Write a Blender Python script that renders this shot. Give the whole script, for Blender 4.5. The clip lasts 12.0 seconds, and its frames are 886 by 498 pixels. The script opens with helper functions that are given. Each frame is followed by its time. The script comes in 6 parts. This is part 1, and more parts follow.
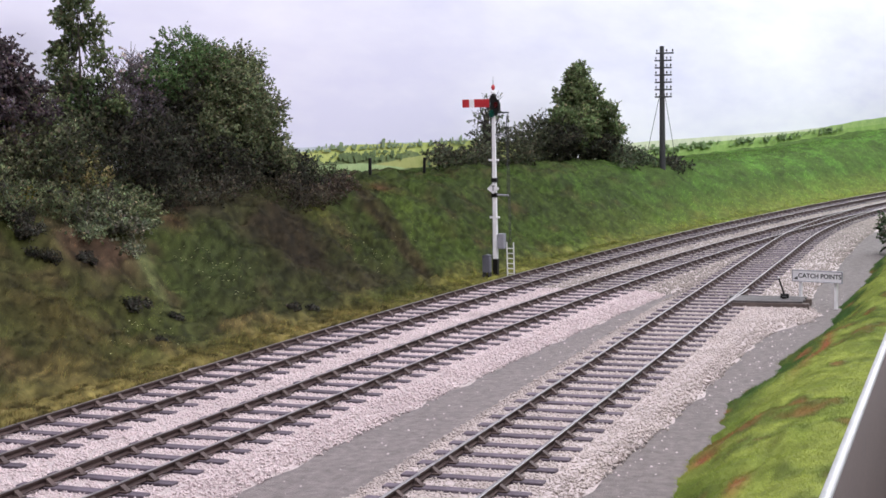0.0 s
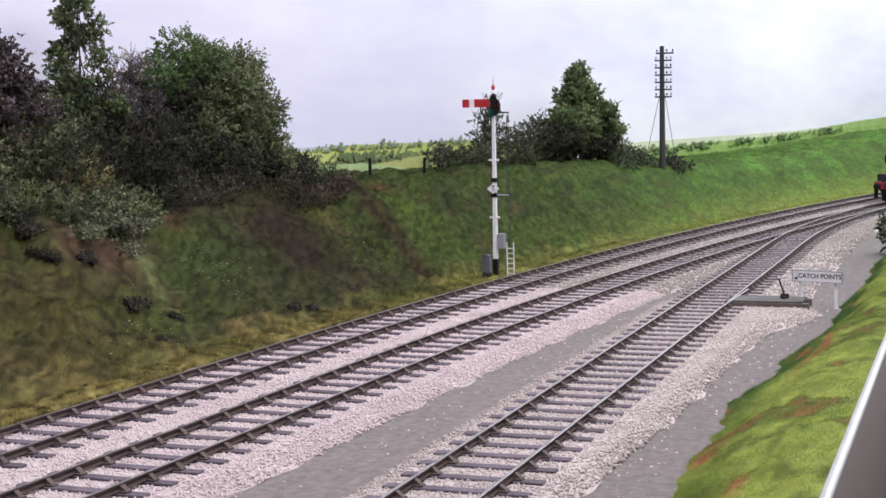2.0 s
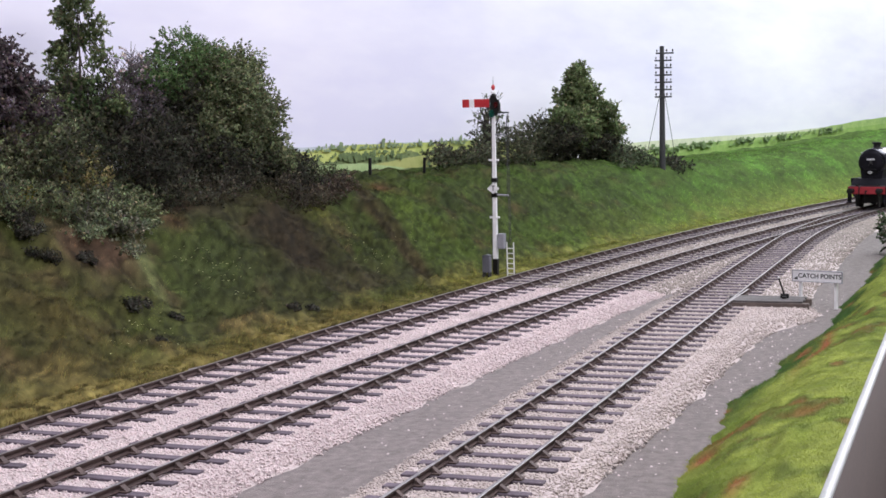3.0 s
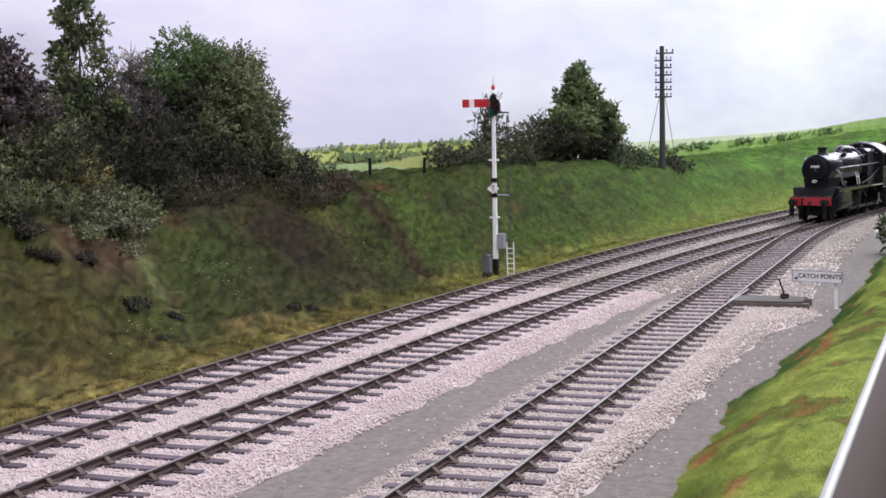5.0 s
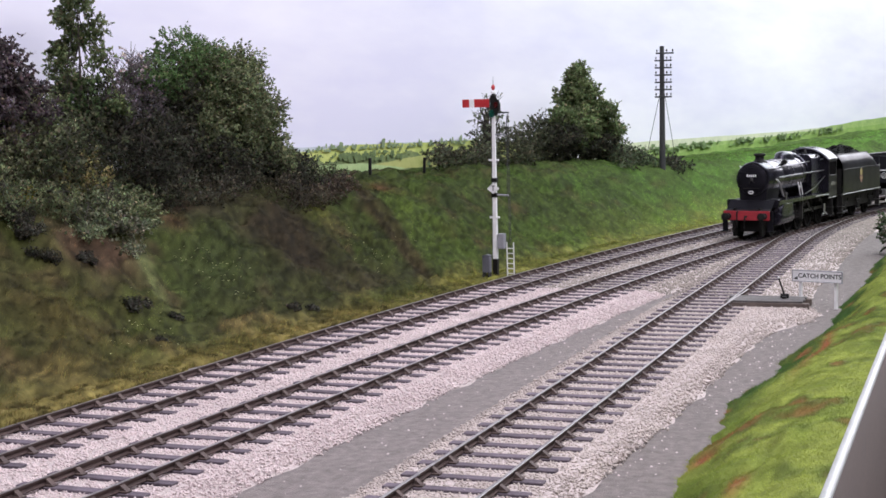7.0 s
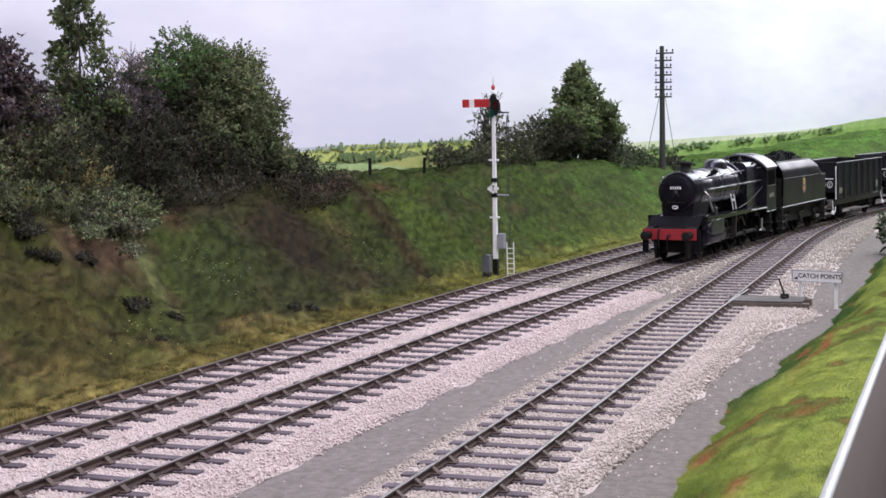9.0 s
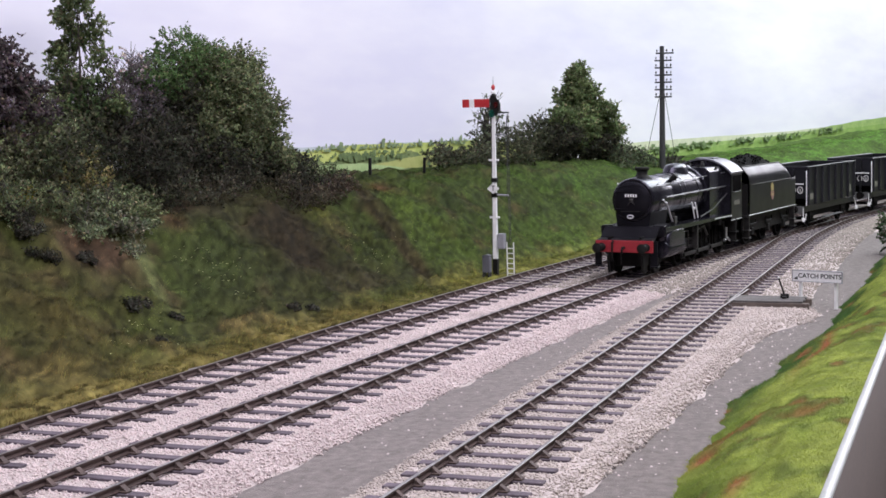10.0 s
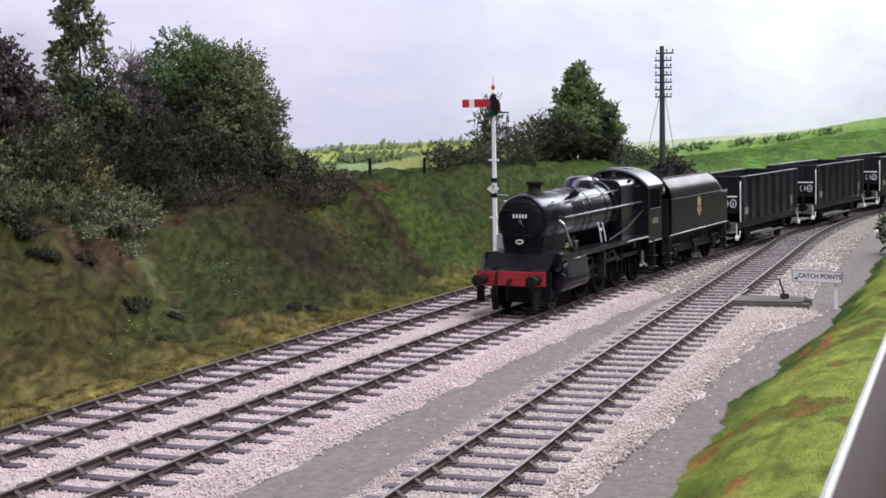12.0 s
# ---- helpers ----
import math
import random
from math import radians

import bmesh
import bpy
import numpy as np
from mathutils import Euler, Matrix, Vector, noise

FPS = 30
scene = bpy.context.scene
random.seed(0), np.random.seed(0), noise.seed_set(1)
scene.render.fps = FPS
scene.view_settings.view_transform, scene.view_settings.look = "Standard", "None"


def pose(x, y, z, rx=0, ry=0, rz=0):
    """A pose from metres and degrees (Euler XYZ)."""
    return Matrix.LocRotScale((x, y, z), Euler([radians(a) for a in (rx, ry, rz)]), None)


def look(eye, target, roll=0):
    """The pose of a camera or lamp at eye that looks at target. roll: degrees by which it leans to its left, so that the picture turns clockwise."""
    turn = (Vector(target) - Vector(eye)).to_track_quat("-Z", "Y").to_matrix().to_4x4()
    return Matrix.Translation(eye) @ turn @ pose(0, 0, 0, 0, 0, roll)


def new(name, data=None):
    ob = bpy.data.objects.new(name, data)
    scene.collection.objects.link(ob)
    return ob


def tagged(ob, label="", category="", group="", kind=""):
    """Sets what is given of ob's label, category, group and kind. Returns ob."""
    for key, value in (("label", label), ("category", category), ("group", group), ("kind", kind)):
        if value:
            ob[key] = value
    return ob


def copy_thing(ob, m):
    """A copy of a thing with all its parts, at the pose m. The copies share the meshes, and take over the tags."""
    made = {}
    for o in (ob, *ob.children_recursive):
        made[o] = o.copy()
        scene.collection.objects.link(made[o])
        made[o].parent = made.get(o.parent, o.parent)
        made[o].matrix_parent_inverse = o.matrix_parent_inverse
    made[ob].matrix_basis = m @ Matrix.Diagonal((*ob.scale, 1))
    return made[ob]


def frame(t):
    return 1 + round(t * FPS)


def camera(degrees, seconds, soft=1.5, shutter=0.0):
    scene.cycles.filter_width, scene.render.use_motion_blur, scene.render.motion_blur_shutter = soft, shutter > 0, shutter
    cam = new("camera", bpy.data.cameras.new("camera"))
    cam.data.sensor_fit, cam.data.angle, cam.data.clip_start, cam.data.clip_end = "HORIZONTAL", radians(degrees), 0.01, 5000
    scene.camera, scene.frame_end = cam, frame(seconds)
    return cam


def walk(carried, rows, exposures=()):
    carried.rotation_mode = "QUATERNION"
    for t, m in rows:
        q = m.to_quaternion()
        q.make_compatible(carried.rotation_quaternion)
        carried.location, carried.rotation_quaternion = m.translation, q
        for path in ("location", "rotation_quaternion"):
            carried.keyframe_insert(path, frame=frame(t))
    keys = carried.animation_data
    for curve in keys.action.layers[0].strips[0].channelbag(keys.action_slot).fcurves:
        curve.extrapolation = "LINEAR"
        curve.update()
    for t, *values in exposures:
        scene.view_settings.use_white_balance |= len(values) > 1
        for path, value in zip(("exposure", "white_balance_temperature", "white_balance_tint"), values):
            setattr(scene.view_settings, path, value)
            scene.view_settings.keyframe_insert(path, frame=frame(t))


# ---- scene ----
K = 1 / 43.5  # seven millimetres to the foot: every length below is in full-size metres and is multiplied by K
EYE = Vector((-30.0976, -15.2704, 6.0915))
AIM = Vector((0.92494658, 0.36984917, -0.08766649))
cam = camera(32.667, 12.0, soft=1.6, shutter=0.4)
walk(cam, [(0.0, look(EYE * K, (EYE + AIM) * K, -1.066)), (12.0, look(EYE * K, (EYE + AIM) * K, -1.066))],
     exposures=((0.0, 0.12, 6500, 10), (12.0, 0.12, 6500, 10)))

# ---- light: a white room with lamp panels over the layout ----
world = bpy.data.worlds.new("room_air")
scene.world = world
world.use_nodes = True
world.node_tree.nodes["Background"].inputs[0].default_value = (0.95, 0.93, 1.0, 1)
world.node_tree.nodes["Background"].inputs[1].default_value = 0.1


LAMPS = []


def area_lamp(name, x, y, z, tx, ty, tz, sx, sy, watts, colour):
    data = bpy.data.lights.new(name, "AREA")
    data.shape, data.size, data.size_y, data.energy, data.color = "RECTANGLE", sx, sy, watts, colour
    ob = new(name, data)
    ob.matrix_basis = look((x, y, z), (tx, ty, tz))
    LAMPS.append((x, y, z, sx, sy))
    return tagged(ob, "soft white lamp panel above the layout, out of view", "lamp")


area_lamp("strip_lamp", -0.12, -0.32, 1.0, -0.08, 0.0, 0, 1.8, 1.0, 34, (0.935, 0.905, 1.0))
# added panel, out of view: low far-end light for boiler highlights and rail glints
area_lamp("strip_lamp", 3.72, -0.45, 1.08, 0.5, 0.0, 0.1, 1.3, 0.9, 26, (0.94, 0.92, 1.0))
area_lamp("strip_lamp", 2.0, -0.35, 1.1, 2.0, 0.12, 0, 2.0, 1.0, 41, (0.89, 0.965, 1.0))

ROOM = (-2.4, 4.6, -2.6, 0.9, -1.15, 1.25)  # the room round the layout, in metres


# ---- small builders ----
def mesh_from(name, verts, faces, material=None, smooth=False, colours=None, normals=None):
    """verts in full-size metres (numpy), faces (n, k) index array."""
    me = bpy.data.meshes.new(name)
    v = np.asarray(verts, float) * K
    f = np.asarray(faces, np.int32)
    n, k = f.shape
    me.vertices.add(len(v))
    me.vertices.foreach_set("co", v.ravel())
    me.loops.add(n * k)
    me.loops.foreach_set("vertex_index", f.ravel())
    me.polygons.add(n)
    me.polygons.foreach_set("loop_start", np.arange(0, n * k, k, dtype=np.int32))
    if smooth:
        me.polygons.foreach_set("use_smooth", np.ones(n, bool))
    if colours is not None:
        a = me.attributes.new("tint", "FLOAT_COLOR", "POINT")
        c = np.ones((len(v), 4))
        c[:, :3] = colours
        a.data.foreach_set("color", c.ravel())
    me.update(calc_edges=True)
    me.validate()
    if normals is not None:
        me.polygons.foreach_set("use_smooth", np.ones(n, bool))
        me.normals_split_custom_set_from_vertices(normals / np.linalg.norm(normals, axis=1)[:, None])
    if material:
        me.materials.append(material)
    return me


def part(name, bm, material, parent=None, label="", smooth=False, kind=""):
    """One bmesh in full-size metres as one object under parent."""
    bmesh.ops.recalc_face_normals(bm, faces=bm.faces)
    bmesh.ops.scale(bm, vec=(K, K, K), verts=bm.verts)
    me = bpy.data.meshes.new(name)
    bm.to_mesh(me)
    bm.free()
    if smooth:
        me.polygons.foreach_set("use_smooth", np.ones(len(me.polygons), bool))
        me.set_sharp_from_angle(angle=radians(38))
    me.materials.append(material)
    ob = new(name, me)
    if parent:
        ob.parent = parent
    return tagged(ob, label, kind=kind)


def thing(name, label, category, x=0, y=0, z=0, rz=0, group="", kind=""):
    ob = new(name)
    ob.empty_display_size = 0.01
    ob.matrix_basis = pose(x * K, y * K, z * K, 0, 0, rz)
    return tagged(ob, label, category, group, kind)


def B():
    return bmesh.new()


def box(bm, x0, x1, y0, y1, z0, z1, bevel=0.0):
    r = bmesh.ops.create_cube(bm, size=1, matrix=Matrix.LocRotScale(((x0 + x1) / 2, (y0 + y1) / 2, (z0 + z1) / 2), None, (abs(x1 - x0), abs(y1 - y0), abs(z1 - z0))))
    if bevel:
        es = list({e for v in r["verts"] for e in v.link_edges})
        bmesh.ops.bevel(bm, geom=es, offset=bevel, segments=1, affect="EDGES", profile=0.5)
    return bm


def rod(bm, a, b, r0, r1=None, seg=12, caps=True):
    """A tapered rod from a to b."""
    a, b = Vector(a), Vector(b)
    d = b - a
    m = Matrix.Translation((a + b) / 2) @ d.to_track_quat("Z", "Y").to_matrix().to_4x4()
    bmesh.ops.create_cone(bm, cap_ends=caps, segments=seg, radius1=r0, radius2=r0 if r1 is None else r1, depth=d.length, matrix=m)
    return bm


def lathe(bm, profile, seg=24, m=None):
    """profile: (radius, height) pairs turned round z, then moved by m."""
    m = m or Matrix.Identity(4)
    rings = []
    for r, h in profile:
        rings.append([bm.verts.new(m @ Vector((r * math.cos(a), r * math.sin(a), h))) for a in (2 * math.pi * i / seg for i in range(seg))])
    for p, q in zip(rings, rings[1:]):
        for i in range(seg):
            bm.faces.new((p[i], p[(i + 1) % seg], q[(i + 1) % seg], q[i]))
    bm.faces.new(rings[0][::-1])
    bm.faces.new(rings[-1])
    return bm


def prism(bm, outline, lo, hi, axis="y"):
    """outline: (u, v) pairs closed; pushed from lo to hi along axis. axis y: (x, z); x: (y, z); z: (x, y)."""
    def p(u, v, w):
        return {"y": (u, w, v), "x": (w, u, v), "z": (u, v, w)}[axis]
    a = [bm.verts.new(p(u, v, lo)) for u, v in outline]
    b = [bm.verts.new(p(u, v, hi)) for u, v in outline]
    n = len(a)
    bm.faces.new(a)
    bm.faces.new(b[::-1])
    for i in range(n):
        bm.faces.new((a[i], b[i], b[(i + 1) % n], a[(i + 1) % n]))
    return bm


def tube(bm, pts, r, seg=6):
    for a, b in zip(pts, pts[1:]):
        rod(bm, a, b, r, r, seg)
    return bm


# ---- materials ----
def material(name, dark, light, scale=1.0, rough=0.7, metal=0.0, bump=0.15, fine=12.0, size=0.05, rand=0.0, tint=False, spec=0.5, coat=0.0):
    """Two-scale noise between two colours; scale in waves a full-size metre; tint: colours come from the mesh."""
    m = bpy.data.materials.new(name)
    m.use_nodes = True
    nt = m.node_tree
    N, L = nt.nodes, nt.links
    b = N["Principled BSDF"]
    tc = N.new("ShaderNodeTexCoord")
    n1, n2 = N.new("ShaderNodeTexNoise"), N.new("ShaderNodeTexNoise")
    for n, s, d in ((n1, scale, 4), (n2, scale * fine, 3)):
        n.inputs["Scale"].default_value = s / K
        n.inputs["Detail"].default_value = d
        L.new(tc.outputs["Object"], n.inputs["Vector"])
    mix = N.new("ShaderNodeMath")
    mix.operation = "MULTIPLY_ADD"
    L.new(n1.outputs["Fac"], mix.inputs[0])
    mix.inputs[1].default_value = 0.6
    half = N.new("ShaderNodeMath")
    half.operation = "MULTIPLY"
    half.inputs[1].default_value = 0.4
    L.new(n2.outputs["Fac"], half.inputs[0])
    L.new(half.outputs[0], mix.inputs[2])
    ramp = N.new("ShaderNodeMapRange")
    ramp.inputs["From Min"].default_value, ramp.inputs["From Max"].default_value = 0.33, 0.67
    L.new(mix.outputs[0], ramp.inputs["Value"])
    col = N.new("ShaderNodeMix")
    col.data_type = "RGBA"
    col.inputs["A"].default_value, col.inputs["B"].default_value = (*dark, 1), (*light, 1)
    L.new(ramp.outputs[0], col.inputs["Factor"])
    out = col.outputs["Result"]
    if tint:
        at = N.new("ShaderNodeAttribute")
        at.attribute_name = "tint"
        mul = N.new("ShaderNodeMix")
        mul.data_type, mul.blend_type = "RGBA", "MULTIPLY"
        mul.inputs["Factor"].default_value = 1
        L.new(at.outputs["Color"], mul.inputs["A"])
        L.new(out, mul.inputs["B"])
        out = mul.outputs["Result"]
    if rand:
        info = N.new("ShaderNodeObjectInfo")
        geo = N.new("ShaderNodeNewGeometry")
        add = N.new("ShaderNodeMath")
        L.new(info.outputs["Random"], add.inputs[0])
        L.new(geo.outputs["Random Per Island"], add.inputs[1])
        mr = N.new("ShaderNodeMapRange")
        mr.inputs["From Max"].default_value = 2.0
        mr.inputs["To Min"].default_value, mr.inputs["To Max"].default_value = 1 - rand, 1 + rand
        L.new(add.outputs[0], mr.inputs["Value"])
        hs = N.new("ShaderNodeHueSaturation")
        L.new(mr.outputs[0], hs.inputs["Value"])
        L.new(out, hs.inputs["Color"])
        out = hs.outputs["Color"]
    L.new(out, b.inputs["Base Color"])
    b.inputs["Metallic"].default_value = metal
    b.inputs["Specular IOR Level"].default_value = spec
    b.inputs["Coat Weight"].default_value = coat
    rr = N.new("ShaderNodeMapRange")
    rr.inputs["To Min"].default_value, rr.inputs["To Max"].default_value = max(0.02, rough - 0.12), min(1, rough + 0.12)
    L.new(n1.outputs["Fac"], rr.inputs["Value"])
    L.new(rr.outputs[0], b.inputs["Roughness"])
    if bump:
        bp = N.new("ShaderNodeBump")
        bp.inputs["Strength"].default_value = bump
        bp.inputs["Distance"].default_value = size * K
        L.new(n2.outputs["Fac"], bp.inputs["Height"])
        L.new(bp.outputs[0], b.inputs["Normal"])
    return m


M_SLEEPER = material("sleeper_timber", (0.074, 0.060, 0.072), (0.155, 0.128, 0.152), 1.5, 0.88, bump=0.3, rand=0.22, spec=0.25)
M_RAIL = material("rusty_rail_side", (0.050, 0.034, 0.032), (0.10, 0.068, 0.062), 3, 0.8, spec=0.25)
M_RAILTOP = material("worn_rail_head", (0.24, 0.225, 0.225), (0.44, 0.42, 0.42), 4, 0.42, metal=1.0, bump=0.02)
M_RAILTOP_DULL = material("dull_rail_head", (0.17, 0.15, 0.145), (0.33, 0.30, 0.29), 4, 0.36, metal=0.8, bump=0.02)
M_CHAIR = material("rusty_cast_chair", (0.05, 0.035, 0.033), (0.11, 0.075, 0.065), 4, 0.8, rand=0.15)
M_BALLAST = material("pink_grey_limestone", (0.485, 0.395, 0.39), (0.69, 0.585, 0.575), 0.8, 0.9, bump=0.2, rand=0.16)
M_BALLAST_MIX = material("buff_limestone", (0.365, 0.315, 0.288), (0.54, 0.47, 0.43), 0.7, 0.9, bump=0.2, rand=0.17)
M_BALLAST_TAN = material("tan_weathered_limestone", (0.245, 0.212, 0.188), (0.415, 0.362, 0.322), 0.6, 0.9, bump=0.2, rand=0.18)
M_BED = material("fine_stone_bed", (0.34, 0.29, 0.275), (0.62, 0.535, 0.515), 9, 0.95, bump=0.5, size=0.04)
M_CINDER = material("grey_cinder", (0.125, 0.107, 0.101), (0.255, 0.222, 0.212), 5.0, 0.95, bump=0.8, fine=11, size=0.04)
M_GRASS = material("static_grass", (0.75, 0.75, 0.75), (1.2, 1.2, 1.2), 2.0, 0.95, bump=0.25, fine=6, tint=True, spec=0.1)


def leafy(name, dark, light, scale, share=0.5):
    """Thin leaves and fibres: part of the light goes through; colours come from the mesh."""
    m = material(name, dark, light, scale, 0.85, bump=0, tint=True, spec=0.15)
    N, L = m.node_tree.nodes, m.node_tree.links
    b, out = N["Principled BSDF"], N["Material Output"]
    tr, mx = N.new("ShaderNodeBsdfTranslucent"), N.new("ShaderNodeMixShader")
    L.new(b.inputs["Base Color"].links[0].from_socket, tr.inputs["Color"])
    mx.inputs[0].default_value = share
    L.new(b.outputs[0], mx.inputs[1])
    L.new(tr.outputs[0], mx.inputs[2])
    L.new(mx.outputs[0], out.inputs["Surface"])
    return m


M_BLADE = leafy("grass_fibre", (0.8, 0.8, 0.8), (1.2, 1.2, 1.2), 2.0, 0.6)
M_LEAF = leafy("leaf_scatter", (0.7, 0.7, 0.7), (1.3, 1.3, 1.3), 2.0, 0.45)
M_BARK = material("bark", (0.05, 0.038, 0.03), (0.13, 0.10, 0.08), 3, 0.9, bump=0.4)

M_DULL = material("sooty_matt_black", (0.005, 0.0046, 0.0046), (0.012, 0.011, 0.0105), 2.5, 0.62, bump=0.08, spec=0.18)
M_WHITE = material("white_paint", (0.72, 0.71, 0.72), (0.86, 0.85, 0.86), 3, 0.5, bump=0.04)
M_FOOT_GREY = material("grey_weathered_plank", (0.06, 0.055, 0.055), (0.13, 0.12, 0.115), 2, 0.85, bump=0.3, rand=0.2)
FORWARD = Matrix.Rotation(radians(90), 4, "Y")  # turns a lathe's z into x

# ---- the room, in metres ----
M_WALL = material("white_emulsion", (0.66, 0.66, 0.70), (0.74, 0.74, 0.78), 0.02, 0.9, bump=0.02)
# for unseen walls, grey so that the train's sides reflect less light
M_DIM = material("grey_emulsion", (0.15, 0.15, 0.165), (0.20, 0.20, 0.215), 0.02, 0.9, bump=0.02)
M_FLOOR = material("grey_carpet", (0.16, 0.15, 0.15), (0.24, 0.23, 0.22), 0.3, 0.95, bump=0.2)
x0, x1, yb, yt, z0, z1 = ROOM
for name, label, a, b, mat in (("floor", "grey carpeted floor below the layout", (x0, yb, z0 - 0.1), (x1, yt, z0), M_FLOOR), ("ceiling", "plain white ceiling", (x0, yb, z1), (x1, yt, z1 + 0.1), M_WALL),
                               ("wall_west", "plain grey wall, out of view", (x0 - 0.1, yb - 0.1, z0), (x0, yt + 0.1, z1), M_DIM), ("wall_east", "plain white wall", (x1, yb - 0.1, z0), (x1 + 0.1, yt + 0.1, z1), M_WALL),
                               ("wall_south", "plain grey wall, out of view", (x0, yb - 0.1, z0), (x1, yb, z1), M_DIM), ("wall_north", "plain white wall behind the painted board", (x0, yt, z0), (x1, yt + 0.1, z1), M_WALL)):
    ob = part(name, box(B(), a[0] / K, b[0] / K, a[1] / K, b[1] / K, a[2] / K, b[2] / K), mat)
    tagged(ob, label, name.split("_")[0], kind="structure")

# a white metal trough over each lamp, hung from the ceiling
for x, y, z, sx, sy in LAMPS:
    o = thing("lamp_trough", "white metal lamp trough hung from the ceiling", "lamp", x / K, y / K, (z + 0.05) / K, group="lamp troughs")
    part("trough", box(B(), -sx / 2 / K, sx / 2 / K, -sy / 2 / K, sy / 2 / K, 0, 0.03 / K, 0.3), M_WALL, o)
    for e in (-0.4, 0.4):
        part("hanger", rod(B(), (e * sx / K, 0, 0.03 / K), (e * sx / K, 0, (1.25 - z - 0.05) / K), 0.2, 0.2, 8), M_WALL, o)

# ---- the plan: three lines of rail, x along the straight, y across ----
def y_far(s):
    return 3.42 - np.maximum(0, np.asarray(s, float) - 3) ** 2 / 772


def y_main(s):
    return -np.maximum(0, np.asarray(s, float) - 2) ** 2 / 760


def y_siding(s):
    s = np.asarray(s, float)
    return -5.83 + 0.0405 * s - 0.00369 * np.maximum(0, s - 41) ** 2


def slope(line, s):
    return (line(np.asarray(s) + 0.05) - line(np.asarray(s) - 0.05)) / 0.1


def beside(line, s, off):
    """Points off metres to the left of a line."""
    s = np.asarray(s, float)
    a = np.arctan(slope(line, s))
    return np.stack([s - np.sin(a) * off, line(s) + np.cos(a) * off], -1)


_lat = np.random.RandomState(7).rand(256, 256)


def noise2(x, y):
    x, y = np.asarray(x, float), np.asarray(y, float)
    xi, yi = np.floor(x).astype(int), np.floor(y).astype(int)
    u, v = x - xi, y - yi
    u, v = u * u * (3 - 2 * u), v * v * (3 - 2 * v)
    g = lambda i, j: _lat[(xi + i) % 256, (yi + j) % 256]
    return (g(0, 0) * (1 - u) + g(1, 0) * u) * (1 - v) + (g(0, 1) * (1 - u) + g(1, 1) * u) * v


def fbm(x, y, n=4):
    return sum(noise2(x * 2 ** i + 17 * i, y * 2 ** i + 31 * i) / 2 ** i for i in range(n)) / sum(1 / 2 ** i for i in range(n))


def grid_mesh(name, P, material, smooth=True, colours=None):
    """P: (n, m, 3) points."""
    n, m = P.shape[:2]
    i = np.arange(n * m).reshape(n, m)
    f = np.stack([i[:-1, :-1], i[1:, :-1], i[1:, 1:], i[:-1, 1:]], -1).reshape(-1, 4)
    return mesh_from(name, P.reshape(-1, 3), f, material, smooth, None if colours is None else colours.reshape(-1, 3))


BED = -0.36     # cinder level
TOE = 2.75      # from the far line's middle to the foot of the cutting
BOARD = 12.2    # from the far line's middle to the painted board


def mixc(a, b, w):
    w = np.clip(w, 0, 1)[..., None]
    return np.asarray(a) * (1 - w) + np.asarray(b) * w


def bump_at(v, c, w):
    return np.exp(-((np.asarray(v) - c) / w) ** 2)


# ---- the cutting side on the far side of the line ----
def crest(s):
    return np.interp(s, [-20, 0, 12, 22, 40, 46, 55, 62, 74, 86, 98, 110, 145], [5.0, 4.7, 4.2, 3.4, 3.35, 3.4, 3.2, 2.75, 2.75, 2.9, 3.3, 3.8, 4.6])


def bank_height(s, d):
    """Height of the cutting d metres out from its foot."""
    h = crest(s) + 0.36
    wide = h / 0.70
    u = np.clip(d / wide, 0, 1)
    prof = u - 0.10 * np.sin(2 * math.pi * u) / 2 + 0.10 * np.sin(math.pi * u)
    calm = np.interp(s, [36, 56], [1.0, 0.35])
    lumps = calm * ((fbm(s * 0.5, d * 0.55 + 9) - 0.5) * 0.75 * np.clip(d / 1.5, 0, 1) + (fbm(s * 1.1 + 40, d * 2.1) - 0.5) * 0.42 * np.clip(d, 0.2, 1)) + 0.04 + 0.10 * np.clip((d + 1) * 3, 0, 1)
    tufts = (fbm(s * 2.2 - d, d * 6.0, 3) - 0.5) * 0.2 * np.interp(s, [30, 70], [1.0, 0.8])
    gully = -0.35 * bump_at(s - 0.9 * d, 6.5, 1.6) * np.sin(math.pi * u) - 0.25 * bump_at(s - 0.5 * d, 19.5, 1.8) * np.sin(math.pi * u)
    return BED + h * prof + lumps + tufts + gully + 0.02 * np.maximum(0, d - wide)


